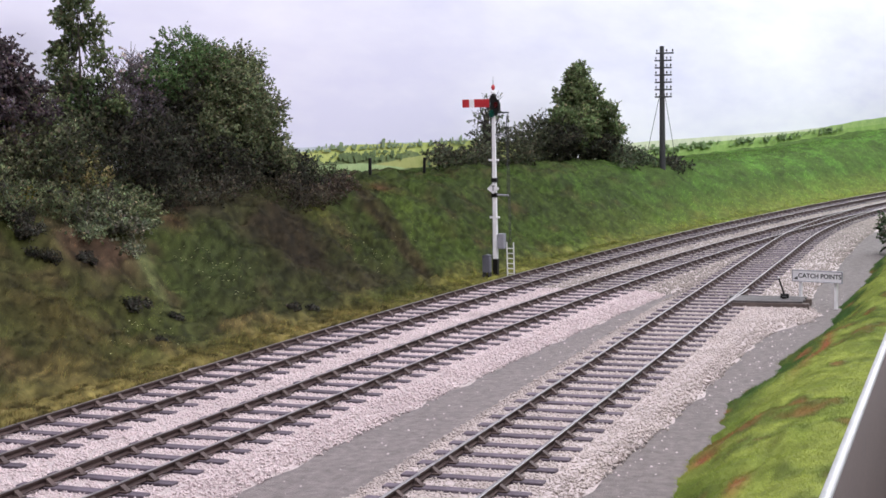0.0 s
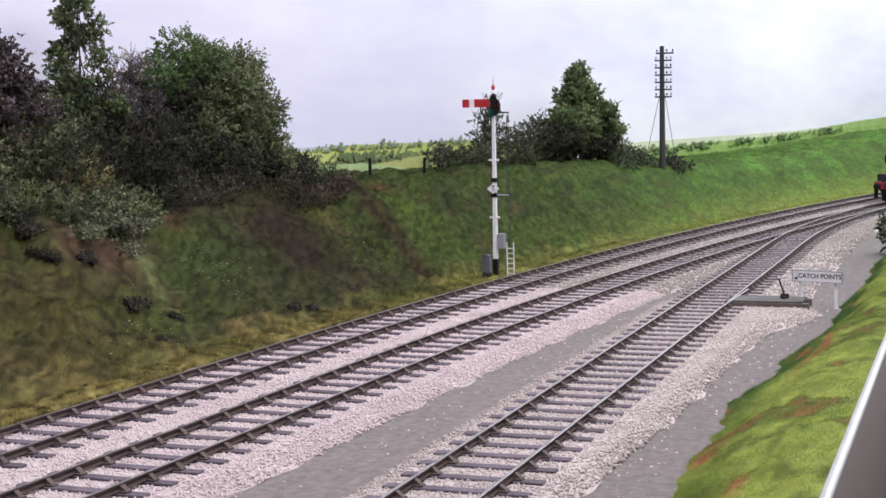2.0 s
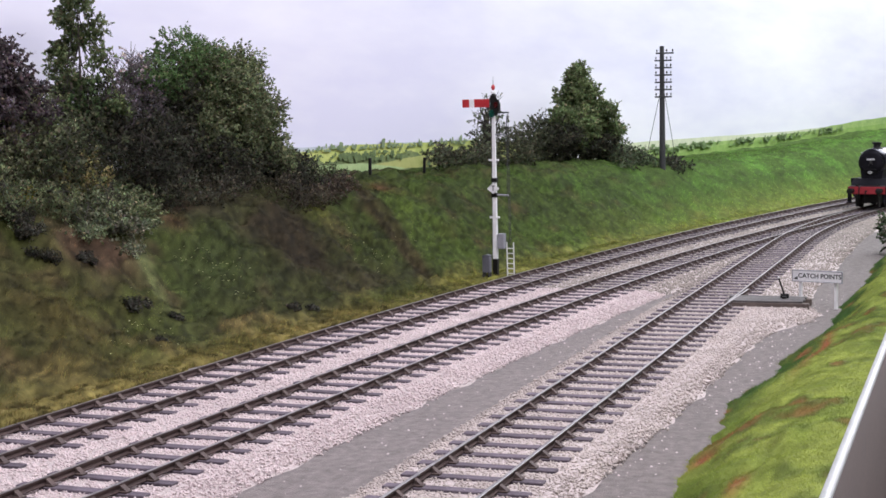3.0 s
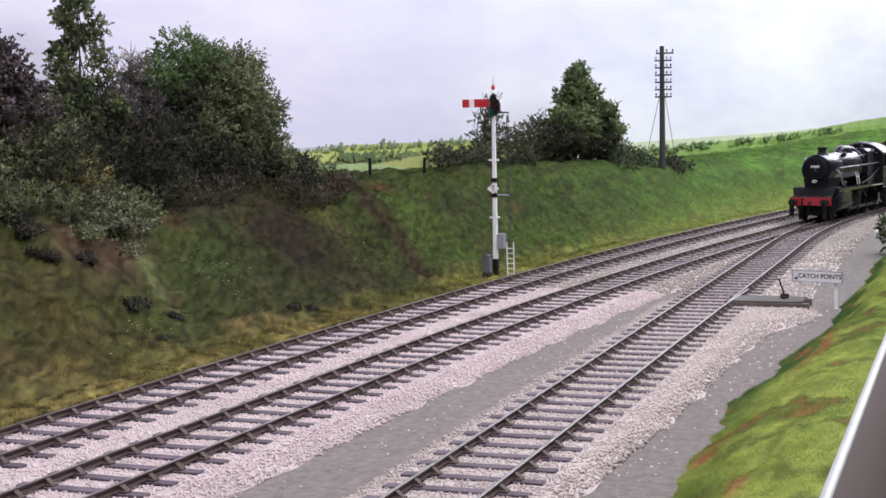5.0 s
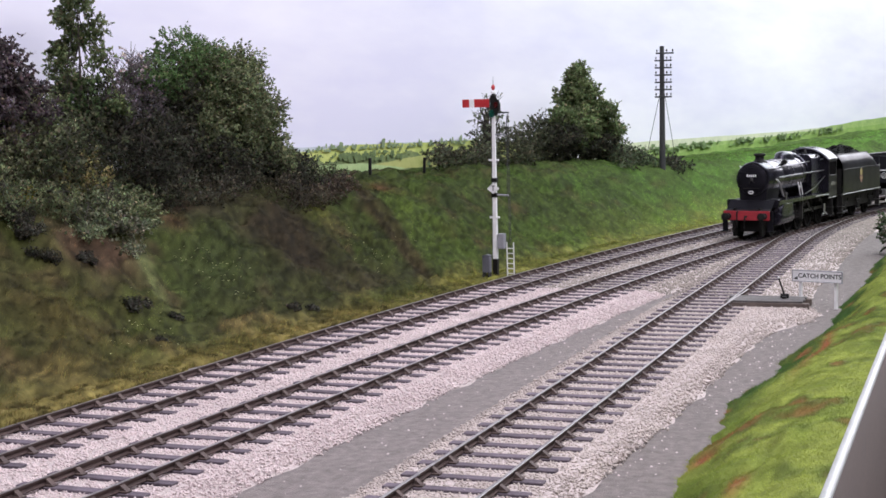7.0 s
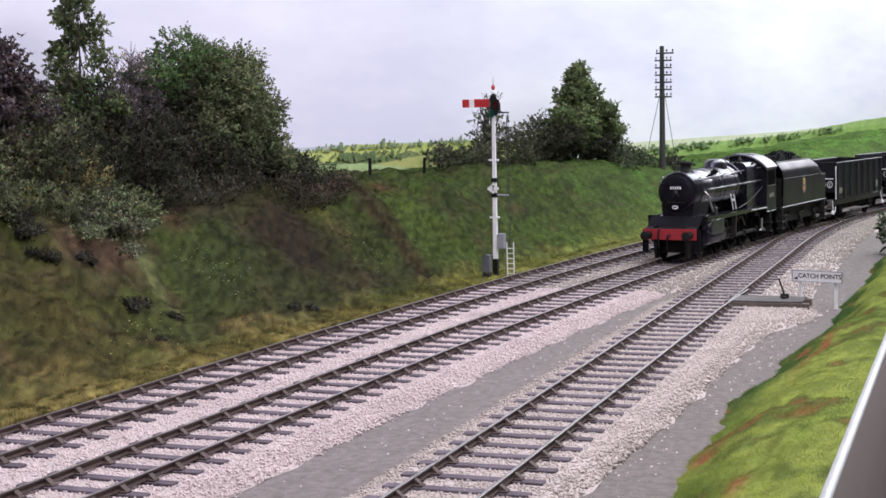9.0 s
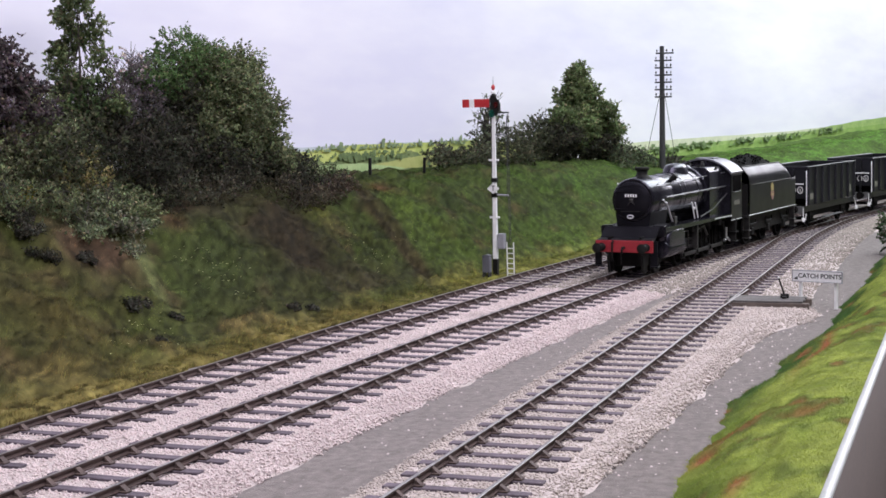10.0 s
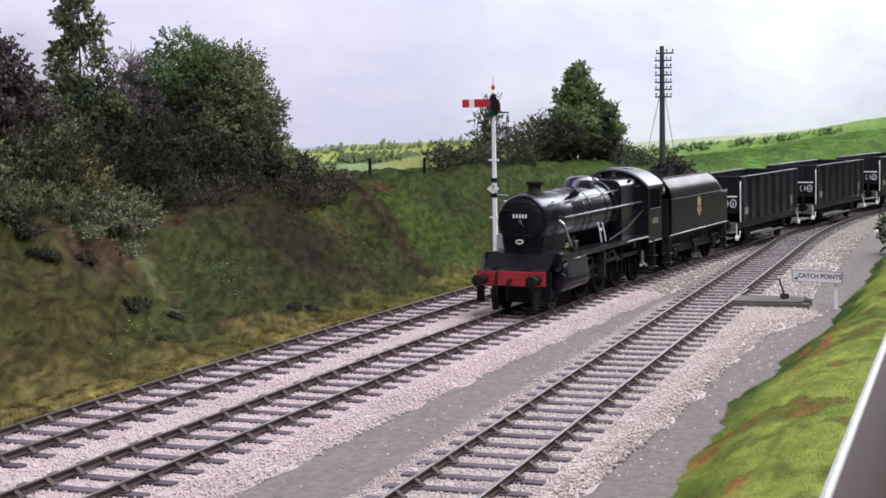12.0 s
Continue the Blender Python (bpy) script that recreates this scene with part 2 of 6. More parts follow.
# patches of growth on the slope: along the line, up the slope, half length, half height, lean, colour, strength
PATCHES = (
    (21.8, 3.2, 0.55, 2.4, 0.55, (0.042, 0.027, 0.020), 2.7),    # bracken run
    (15.2, 2.8, 2.4, 1.6, 0.25, (0.029, 0.023, 0.015), 1.5),     # dead bracken
    (18.4, 1.0, 2.4, 0.7, 0.2, (0.040, 0.033, 0.021), 1.0),
    (10.3, 4.9, 2.6, 1.0, 0.4, (0.046, 0.036, 0.025), 1.2),
    (19.5, 5.5, 2.6, 0.9, 0.5, (0.040, 0.029, 0.022), 1.3),
    (18.2, 3.9, 0.9, 0.8, 0.4, (0.088, 0.092, 0.026), 0.9),      # yellow moss
    (9.6, 2.4, 2.4, 1.3, 0.4, (0.042, 0.062, 0.020), 0.8),       # fresh green
    (24.4, 2.6, 2.0, 1.9, 0.5, (0.070, 0.094, 0.025), 0.9),
    (4.0, 3.3, 1.5, 0.7, 0.4, (0.085, 0.058, 0.040), 1.3),       # bare brown
    (9.0, 3.9, 0.5, 0.4, 0.4, (0.10, 0.048, 0.03), 0.55),         # red bracken
    (24.0, 4.6, 0.9, 0.35, 0.5, (0.105, 0.048, 0.03), 0.9),
    (0.8, 1.6, 3.2, 1.8, 0.3, (0.066, 0.062, 0.022), 0.8),       # olive turf
    (5.7, 4.0, 0.35, 2.4, 0.53, (0.10, 0.122, 0.050), 1.3),      # pale grass ridge
)


def bank_tint(s, d):
    w = d * 0.7 / (crest(s) + 0.36)
    n1, n2, n3 = fbm(s * 0.3, d * 0.6), fbm(s * 0.7 + 50, d * 1.5), fbm(s * 3.6 - 2 * d + 9, d * 10.0, 3)
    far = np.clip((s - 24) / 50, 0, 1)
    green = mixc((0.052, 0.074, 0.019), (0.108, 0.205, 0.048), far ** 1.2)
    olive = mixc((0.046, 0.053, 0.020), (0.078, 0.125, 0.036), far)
    c = mixc(olive, green, (n1 - 0.40) * 3)
    c = mixc(c, mixc((0.026, 0.032, 0.014), (0.060, 0.090, 0.030), far), (fbm(s * 0.9 + 90, d * 2.6 + 20) - 0.48) * 3.5)
    c = mixc(c, (0.074, 0.055, 0.032), (n2 - 0.55) * 4 * (1 - 0.9 * far))
    for ps, pd, ls, ld, lean, colour, strength in PATCHES:
        c = mixc(c, colour, strength * bump_at(s - lean * d, ps, ls) * bump_at(d, pd, ld) * (0.45 + 1.1 * n2))
    # dry straw along the foot
    c = mixc(c, (0.185, 0.165, 0.055), (0.85 - d / 0.75 + (n2 - 0.5) * 1.8) * 0.62 * np.clip((s + 14) / 16, 0.5, 1))
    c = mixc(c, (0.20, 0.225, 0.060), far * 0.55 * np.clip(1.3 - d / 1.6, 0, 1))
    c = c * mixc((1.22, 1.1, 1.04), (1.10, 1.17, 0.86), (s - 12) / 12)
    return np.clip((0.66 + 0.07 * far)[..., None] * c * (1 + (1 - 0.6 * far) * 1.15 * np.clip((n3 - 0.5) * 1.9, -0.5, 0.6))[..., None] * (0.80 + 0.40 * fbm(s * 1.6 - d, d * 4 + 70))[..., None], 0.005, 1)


ss = np.concatenate([np.arange(-24, -8, 0.4), np.arange(-8, 50, 0.15), np.arange(50, 166, 0.35)])
dd = np.concatenate([[-1.0, -0.8, -0.6, -0.4, -0.2], np.arange(0, 8, 0.085), np.arange(8, BOARD - TOE + 0.01, 0.4)])
S, Dd = np.meshgrid(ss, dd, indexing="ij")
P = np.stack([S, y_far(S) + TOE + Dd, bank_height(S, Dd)], -1)
edge = (fbm(ss * 0.8, ss * 0 + 3) - 0.5) * 0.7
P[:, 0, 1] += edge
P[:, 1, 1] += edge * 0.6
P[:, 0, 2] = BED - 0.05
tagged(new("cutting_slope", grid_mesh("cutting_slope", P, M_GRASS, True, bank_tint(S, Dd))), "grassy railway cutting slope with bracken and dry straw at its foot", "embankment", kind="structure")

rng = np.random.RandomState(3)


def blades(name, label, s, y, z, tints, lo, hi, width, lie):
    """Short fibres of grass, one triangle each."""
    n = len(s)
    h = rng.uniform(lo, hi, n)
    a = -0.93 + np.clip(rng.normal(0, 0.6, n), -1, 1)  # most fibres lie over towards the line
    base = np.stack([s, y, z - 0.03], -1)
    side = np.stack([np.cos(a), np.sin(a), 0 * a], -1) * width / 2
    lean = (np.stack([-np.sin(a), np.cos(a)], -1) * 0.55 + rng.normal(0, 0.4, (n, 2))) * h[:, None]
    top = base + np.concatenate([lean, (h * 0.85)[:, None]], 1)
    v = np.stack([base - side, base + side, top], 1).reshape(-1, 3)
    me = mesh_from(name, v, np.arange(3 * n).reshape(-1, 3), M_BLADE, False, np.repeat(1.6 * tints, 3, 0), np.repeat(lie + rng.normal(0, 0.12, (n, 3)), 3, 0))
    return tagged(new(name, me), label, "grass", kind="stuff")


def bank_blades(n, s0, s1, lo, hi, width, gap=0.33):
    s = rng.uniform(s0, s1, n)
    d = rng.uniform(-0.98, 8.0, n)
    keep = (fbm(s * 1.3 + 5, d * 1.3) > gap)
    s, d = s[keep], d[keep]
    y = y_far(s) + TOE + d + np.where(d < 0.3, (fbm(s * 0.8, s * 0 + 3) - 0.5) * 0.7, 0)
    z = bank_height(s, d)
    t = bank_tint(s, np.maximum(d, 0)) * rng.uniform(0.65, 1.45, (len(s), 1)) * np.clip(0.35 + 1.35 * fbm(s * 3 + 3, d * 6), 0.6, 1.7)[:, None] * (1 + rng.normal(0, 0.08, (len(s), 3)))
    e = 0.15
    gs = (bank_height(s + e, d) - bank_height(s - e, d)) / (2 * e)
    gd = (bank_height(s, d + e) - bank_height(s, d - e)) / (2 * e)
    return blades("cutting_grass", "short rough grass on the cutting slope", s, y, z, t, lo, hi, width, np.stack([-gs, -gd, 0 * s + 1], -1))


bank_blades(330000, -8, 42, 0.035, 0.09, 0.026, 0.2)
bank_blades(100000, -8, 42, 0.08, 0.19, 0.022, 0.46)
bank_blades(110000, 40, 125, 0.05, 0.13, 0.05, 0.2)


# ---- the near side: a low grass bank up to the board's edge ----
def y_fascia(s):
    s = np.asarray(s, float)
    return -12.57 + 0.0405 * (s + 10.2) - 0.0024 * np.maximum(0, s - 30) ** 2


def y_verge(s):
    s = np.asarray(s, float)
    return np.interp(s, [-45, -6, 1, 8, 16, 24, 38, 60, 75, 100, 130, 166], [-10.1, -9.55, -9.0, -9.08, -9.3, -9.2, -8.8, -9.6, -12.0, -17.5, -26.5, -40.5]) + (fbm(s * 0.7, s * 0 + 77) - 0.5) * 0.7


def verge_height(s, u):
    """u: 0 at the cinder path, 1 at the fascia."""
    top = 1.0
    return BED - 0.03 + (top + 0.3) * np.sin(np.clip(u, 0, 1) * math.pi / 2) ** 1.1 + (fbm(s * 0.8 + 3, u * 3) - 0.5) * 0.5 * np.sin(np.clip(u, 0, 1) * math.pi) + (fbm(s * 1.7 + 3, u * 6 + 5) - 0.5) * 0.12 * np.sin(np.clip(u, 0, 1) * math.pi) + (fbm(s * 3 + 3, u * 11) - 0.5) * 0.08


def verge_tint(s, u):
    n1, n2, n3 = fbm(s * 0.5 + 7, u * 2), fbm(s * 1.1, u * 4 + 30), fbm(s * 5, u * 22)
    c = mixc((0.145, 0.195, 0.034), (0.235, 0.28, 0.056), (n1 - 0.35) * 4 + (u - 0.4) * 0.8)
    c = mixc(c, (0.050, 0.105, 0.022), np.clip((s + 1 - 6 * u) / 3, 0, 1) * np.clip((0.44 - u + (n2 - 0.5) * 0.5) * 6, 0, 1))
    c = mixc(c, (0.09, 0.125, 0.025), (n2 - 0.52) * 5)
    c = mixc(c, (0.30, 0.11, 0.05), (n2 - 0.68) * 6 * np.clip(1.3 - u, 0, 1))
    c = mixc(c, (0.28, 0.11, 0.05), 1.1 * bump_at(s, -3.4, 0.5) * bump_at(u, 0.12, 0.08) + 1.3 * bump_at(s, 6.0, 2.6) * bump_at(u, 0.46, 0.045) * (0.4 + n3) + 0.9 * bump_at(s, -8.0, 0.7) * bump_at(u, 0.5, 0.05))
    return np.clip(0.80 * c * (0.70 + 0.60 * n3)[..., None], 0.005, 1)


ss = np.concatenate([np.arange(-40, -14, 0.5), np.arange(-14, 40, 0.13), np.arange(40, 166, 0.5)])
uu = np.linspace(0, 1, 44)
S, U = np.meshgrid(ss, uu, indexing="ij")
Y = y_verge(S) * (1 - U) + (y_fascia(S) + 0.02) * U
tagged(new("near_verge", grid_mesh("near_verge", np.stack([S, Y, verge_height(S, U)], -1), M_GRASS, True, verge_tint(S, U))), "bright green grass bank running up to the board edge", "grass bank", kind="structure")
n = 170000
s = rng.uniform(-14, 40, n)
u = rng.uniform(0.0, 0.98, n)
blades("verge_grass", "bright green short grass on the near bank", s, y_verge(s) * (1 - u) + y_fascia(s) * u, verge_height(s, u), verge_tint(s, u) * rng.uniform(0.75, 1.1, (n, 1)), 0.03, 0.085, 0.024, np.stack([0 * s, 0 * s + 0.3, 0 * s + 1], -1))

# fascia: a board with a white top edge and a brown face
M_WHITE_EDGE = material("white_painted_edge", (0.36, 0.38, 0.36), (0.48, 0.48, 0.48), 1.2, 0.5, bump=0.03)
M_BROWN = material("brown_painted_board", (0.062, 0.047, 0.042), (0.095, 0.073, 0.065), 0.8, 0.7, bump=0.04, spec=0.2)
fascia = thing("fascia_board", "brown painted layout fascia with a white top edge", "board")


def ribbon(name, line0, off0, off1, z0, z1, s, mat, parent, label="", kind=""):
    """A bar of rectangular section that follows a line."""
    c = [(off0, z0), (off1, z0), (off1, z1), (off0, z1), (off0, z0)]
    P = np.stack([np.concatenate([beside(line0, s, o), np.full((len(s), 1), z)], 1) for o, z in c], 1)
    ob = new(name, grid_mesh(name, P[:, ::-1], mat, False))
    ob.parent = parent
    return tagged(ob, label, kind=kind)


ss = np.arange(-44, 166, 1.0)
ribbon("board_face", y_fascia, -0.15, -0.03, -7.0, 0.93, ss, M_BROWN, fascia)
ribbon("top_edge", y_fascia, -0.14, 0.0, 0.93, 1.02, ss, M_WHITE_EDGE, fascia, "white painted top edge")

# plain plinth that carries the layout
ob = ribbon("plinth", y_fascia, 0.4, 8.0, -49.9, -0.95, np.arange(-44, 160, 2.0), M_BROWN, None, "plain brown plinth under the layout", "structure")
tagged(ob, category="plinth")
# ---- baseboard and ballast beds ----
ss = np.arange(-46, 166, 1.0)
P = np.stack([np.stack([ss, np.maximum(y_fascia(ss), -60), 0 * ss + BED - 0.5], -1), np.stack([ss, y_fascia(ss) + 0.01, 0 * ss + BED], -1), np.stack([ss, y_far(ss) + TOE + 1.0, 0 * ss + BED], -1)], 1)
tagged(new("ground", grid_mesh("ground", P, M_CINDER, False)), "flat grey cinder ground beside the rails", "ground", kind="structure")


def bed(name, label, left, right, s, lz):
    """A bank of stone between two edges with sloped shoulders."""
    rows = []
    for k, z in ((0, BED - 0.02), (0.06, lz - 0.06), (0.12, lz), (0.5, lz), (0.88, lz), (0.94, lz - 0.06), (1.0, BED - 0.02)):
        wob = (fbm(s * 1.5, s * 0 + 5 * k) - 0.5) * 0.5 if k in (0, 1.0) else 0
        rows.append(np.stack([s, left(s) * (1 - k) + right(s) * k + wob, 0 * s + z], -1))
    tagged(new(name, grid_mesh(name, np.stack(rows, 1), M_BED, True)), label, "ballast", kind="structure")


LEVEL = -0.218
main_l = lambda s: y_far(s) + 1.75
main_r = lambda s: y_main(s) - 2.42
sid_l = lambda s: np.minimum(y_siding(s) + 1.82, y_main(s) - 1.2)
sid_r = lambda s: np.interp(s, [-45, -6, -3, 0, 5, 11, 14.5, 16, 18, 20, 24, 40, 60, 150], [-2.0, -2.0, -2.15, -2.3, -2.4, -2.5, -2.8, -3.5, -3.7, -3.1, -2.9, -3.0, -2.8, -2.8]) + np.where(s < 62, y_siding(s), y_main(s) - 0.2)
ss = np.arange(-45, 166, 0.5)
bed("main_ballast_bed", "pinkish grey limestone ballast bed under the main lines", main_l, main_r, ss, LEVEL)
ss2 = np.arange(-45, 75, 0.5)
bed("siding_ballast_bed", "pinkish grey limestone ballast bed under the siding", sid_l, sid_r, ss2, LEVEL + 0.003)


def stones(name, label, left, right, s0, s1, per, size, mat):
    """Loose stones, eight faces each."""
    area = (s1 - s0) * float(np.mean(left(np.linspace(s0, s1, 40)) - right(np.linspace(s0, s1, 40))))
    n = int(area * per)
    s = rng.uniform(s0, s1, n)
    k = rng.uniform(0.01, 0.99, n)
    y = left(s) * (1 - k) + right(s) * k + rng.normal(0, 0.05, n)
    edge = np.minimum(k, 1 - k)
    z = LEVEL - np.clip((0.1 - edge) / 0.1, 0, 1) * 0.13 + rng.uniform(-0.025, 0.02, n)
    r = size * rng.uniform(0.55, 1.25, n)
    o = np.array([[1, 0, 0], [0, 1, 0], [-1, 0, 0], [0, -1, 0], [0, 0, 1], [0, 0, -1]], float)
    a = rng.uniform(0, 6.28, n)
    q = o[None] * rng.uniform(0.65, 1.25, (n, 6, 1)) + rng.normal(0, 0.16, (n, 6, 3))
    q[..., 2] *= 0.72
    c, si = np.cos(a)[:, None], np.sin(a)[:, None]
    q = np.stack([q[..., 0] * c - q[..., 1] * si, q[..., 0] * si + q[..., 1] * c, q[..., 2]], -1)
    # keep below the sleepers' tops between and beside the rails
    for line in (y_far, y_main, y_siding):
        under = np.abs(y - line(s)) < 1.42
        z = np.where(under, np.minimum(z, -0.172 - 0.55 * r), z)
    v = np.stack([s, y, z], -1)[:, None] + q * r[:, None, None]
    f = np.array([[0, 1, 4], [1, 2, 4], [2, 3, 4], [3, 0, 4], [1, 0, 5], [2, 1, 5], [3, 2, 5], [0, 3, 5]])
    F = (f[None] + 6 * np.arange(n)[:, None, None]).reshape(-1, 3)
    tagged(new(name, mesh_from(name, v.reshape(-1, 3), F, mat)), label, "ballast", kind="stuff")


stones("ballast_stones", "loose pinkish grey limestone ballast between the main rails", main_l, main_r, -12, 22, 380, 0.036, M_BALLAST)
stones("ballast_stones", "loose pinkish grey limestone ballast between the main rails", main_l, main_r, 22, 95, 130, 0.05, M_BALLAST_TAN)
stones("ballast_stones", "loose pinkish grey limestone ballast round the siding", sid_l, sid_r, -12, 20, 380, 0.036, M_BALLAST_MIX)
stones("ballast_stones", "loose pinkish grey limestone ballast round the siding", sid_l, sid_r, 20, 64, 150, 0.048, M_BALLAST_TAN)

# ---- track ----
SECTION = ((-0.035, 0.0), (-0.035, -0.045), (-0.01, -0.06), (-0.01, -0.11), (-0.032, -0.12), (-0.032, -0.15), (0.032, -0.15), (0.032, -0.12), (0.01, -0.11), (0.01, -0.06), (0.035, -0.045), (0.035, 0.0), (-0.035, 0.0))


def rail(parent, line0, off, s0, s1, shiny, shift=None):
    s = np.arange(s0, s1 + 0.01, 0.5)
    base = beside(line0, s, off) if shift is None else beside(line0, s, off) + np.stack([0 * s, shift(s)], -1)
    a = np.arctan(slope(line0, s))
    rows = [np.concatenate([base + np.stack([-np.sin(a), np.cos(a)], -1) * o, np.full((len(s), 1), z - 0.006)], 1) for o, z in SECTION]
    r = new("rail", grid_mesh("rail", np.stack(rows, 1), M_RAIL, False))
    r.parent = parent
    rows = [np.concatenate([base + np.stack([-np.sin(a), np.cos(a)], -1) * o, np.full((len(s), 1), z)], 1) for o, z in ((-0.034, -0.006), (-0.024, 0.0), (0.024, 0.0), (0.034, -0.006))]
    h = new("rail_head", grid_mesh("rail_head", np.stack(rows, 1)[:, ::-1], M_RAILTOP if shiny else M_RAILTOP_DULL, False))
    h.parent = r
    return r


def sleeper_mesh(length):
    bm = B()
    box(bm, -0.127, 0.127, -length / 2, length / 2, -0.30, -0.165, 0.012)
    bmesh.ops.scale(bm, vec=(K, K, K), verts=bm.verts)
    me = bpy.data.meshes.new("sleeper")
    bm.to_mesh(me)
    bm.free()
    me.materials.append(M_SLEEPER)
    return me


def chair_mesh():
    bm = B()
    box(bm, -0.09, 0.09, -0.19, 0.19, -0.165, -0.125, 0.012)
    prism(bm, ((-0.15, -0.125), (-0.04, -0.03), (-0.036, -0.125)), -0.06, 0.06, "x")
    prism(bm, ((0.036, -0.125), (0.05, -0.035), (0.17, -0.125)), -0.065, 0.065, "x")
    bmesh.ops.recalc_face_normals(bm, faces=bm.faces)
    bmesh.ops.scale(bm, vec=(K, K, K), verts=bm.verts)
    me = bpy.data.meshes.new("chair")
    bm.to_mesh(me)
    bm.free()
    me.materials.append(M_CHAIR)
    return me


SLEEPER, CHAIR = sleeper_mesh(2.6), chair_mesh()


def lay(parent, line0, s0, s1, phase, step=0.873, chairs_to=66, timbers=(999, 999)):
    s = s0 + phase
    while s < s1:
        a = math.degrees(math.atan(float(slope(line0, s))))
        y = float(line0(s))
        jog = random.uniform(-0.012, 0.012)
        if timbers[0] < s < timbers[1]:
            # long turnout timber under both lines
            top, low = float(y_main(s)) + 1.32, float(y_siding(s)) - 1.32
            ob = new("turnout_timber", SLEEPER)
            ob.parent = parent
            ob.matrix_basis = pose(s * K, (top + low) / 2 * K, 0.001 * K, 0, 0, a * 0.8) @ Matrix.Diagonal((1, (top - low) / 2.6, 1, 1))
            for line in (y_main, y_siding):
                for off in (0.75, -0.75):
                    q = beside(line, [s], off)[0]
                    c = new("chair", CHAIR)
                    c.parent = parent
                    c.matrix_basis = pose(q[0] * K, q[1] * K, 0, 0, 0, a + (180 if off < 0 else 0))
            s += step
            continue
        ob = new("sleeper", SLEEPER)
        ob.parent = parent
        ob.matrix_basis = pose((s + jog) * K, (y + 2 * jog) * K, random.uniform(-0.006, 0.002) * K, 0, 0, a + random.uniform(-0.6, 0.6))
        if s < chairs_to:
            for off in (0.75, -0.75):
                q = beside(line0, [s], off)[0]
                c = new("chair", CHAIR)
                c.parent = parent
                c.matrix_basis = pose((q[0] + jog) * K, q[1] * K, 0, 0, 0, a + (180 if off < 0 else 0))
        s += step


far_line = thing("far_track", "bullhead railway track on dark timber sleepers", "railway track", group="railway tracks")
main_line = thing("main_track", "bullhead railway track on dark timber sleepers with a worn near rail", "railway track", group="railway tracks")
siding = thing("siding_track", "curving siding track with bright rails on dark timber sleepers", "railway track", group="railway tracks")
rail(far_line, y_far, 0.75, -16, 165, False)
rail(far_line, y_far, -0.75, -16, 165, False)
rail(main_line, y_main, 0.75, -16, 165, False)
rail(main_line, y_main, -0.75, -16, 30, True)
rail(main_line, y_main, -0.75, 30, 165, False)
rail(siding, y_siding, 0.75, -16, 16, True)
rail(siding, y_siding, 0.75, 16, 66, False)
rail(siding, y_siding, -0.75, -16, 14, True)
rail(siding, y_siding, -0.75, 14, 21.5, False, lambda s: -0.13 * np.clip((s - 16.5) / 4.5, 0, 1))
rail(siding, y_siding, -0.75, 18.0, 68, False)
lay(far_line, y_far, -14, 164, 0.3)
lay(main_line, y_main, -14, 164, 0.0, timbers=(43.0, 67.0))
lay(siding, y_siding, -14, 43.2, 0.2)

# ---- painted backscene board ----
def sky_material():
    m = bpy.data.materials.new("painted_sky")
    m.use_nodes = True
    N, L = m.node_tree.nodes, m.node_tree.links
    b = N["Principled BSDF"]
    tc, mp, n1, n2 = N.new("ShaderNodeTexCoord"), N.new("ShaderNodeMapping"), N.new("ShaderNodeTexNoise"), N.new("ShaderNodeTexNoise")
    mp.inputs["Scale"].default_value = (0.035 / K, 0.035 / K, 0.16 / K)
    L.new(tc.outputs["Object"], mp.inputs["Vector"])
    for n, s, d in ((n1, 1.0, 5), (n2, 5.0, 4)):
        n.inputs["Scale"].default_value, n.inputs["Detail"].default_value = s, d
        L.new(mp.outputs[0], n.inputs["Vector"])
    add = N.new("ShaderNodeMath")
    add.operation = "MULTIPLY_ADD"
    add.inputs[1].default_value = 0.35
    L.new(n2.outputs["Fac"], add.inputs[0])
    L.new(n1.outputs["Fac"], add.inputs[2])
    ramp = N.new("ShaderNodeValToRGB")
    L.new(add.outputs[0], ramp.inputs["Fac"])
    e = ramp.color_ramp.elements
    e[0].position, e[0].color = 0.50, (0.69, 0.672, 0.81, 1)
    e[1].position, e[1].color = 0.86, (0.85, 0.83, 0.885, 1)
    L.new(ramp.outputs["Color"], b.inputs["Base Color"])
    b.inputs["Roughness"].default_value = 0.85
    b.inputs["Specular IOR Level"].default_value = 0.2
    return m


M_SKY = sky_material()
backscene = thing("backscene_board", "painted board of pale cloudy sky over distant fields", "backdrop", kind="structure")
ss = np.arange(-30, 166, 2.0)
P = np.stack([np.stack([ss, y_far(ss) + BOARD, 0 * ss + z], -1) for z in (-1, 5, 11, 17, 24)], 1)
Q = np.stack([np.stack([ss, y_far(ss) + BOARD + 0.5, 0 * ss + z], -1) for z in (24, -1)], 1)
ob = new("sky_board", grid_mesh("sky_board", np.concatenate([P, Q], 1), M_SKY, False))
ob.parent = backscene


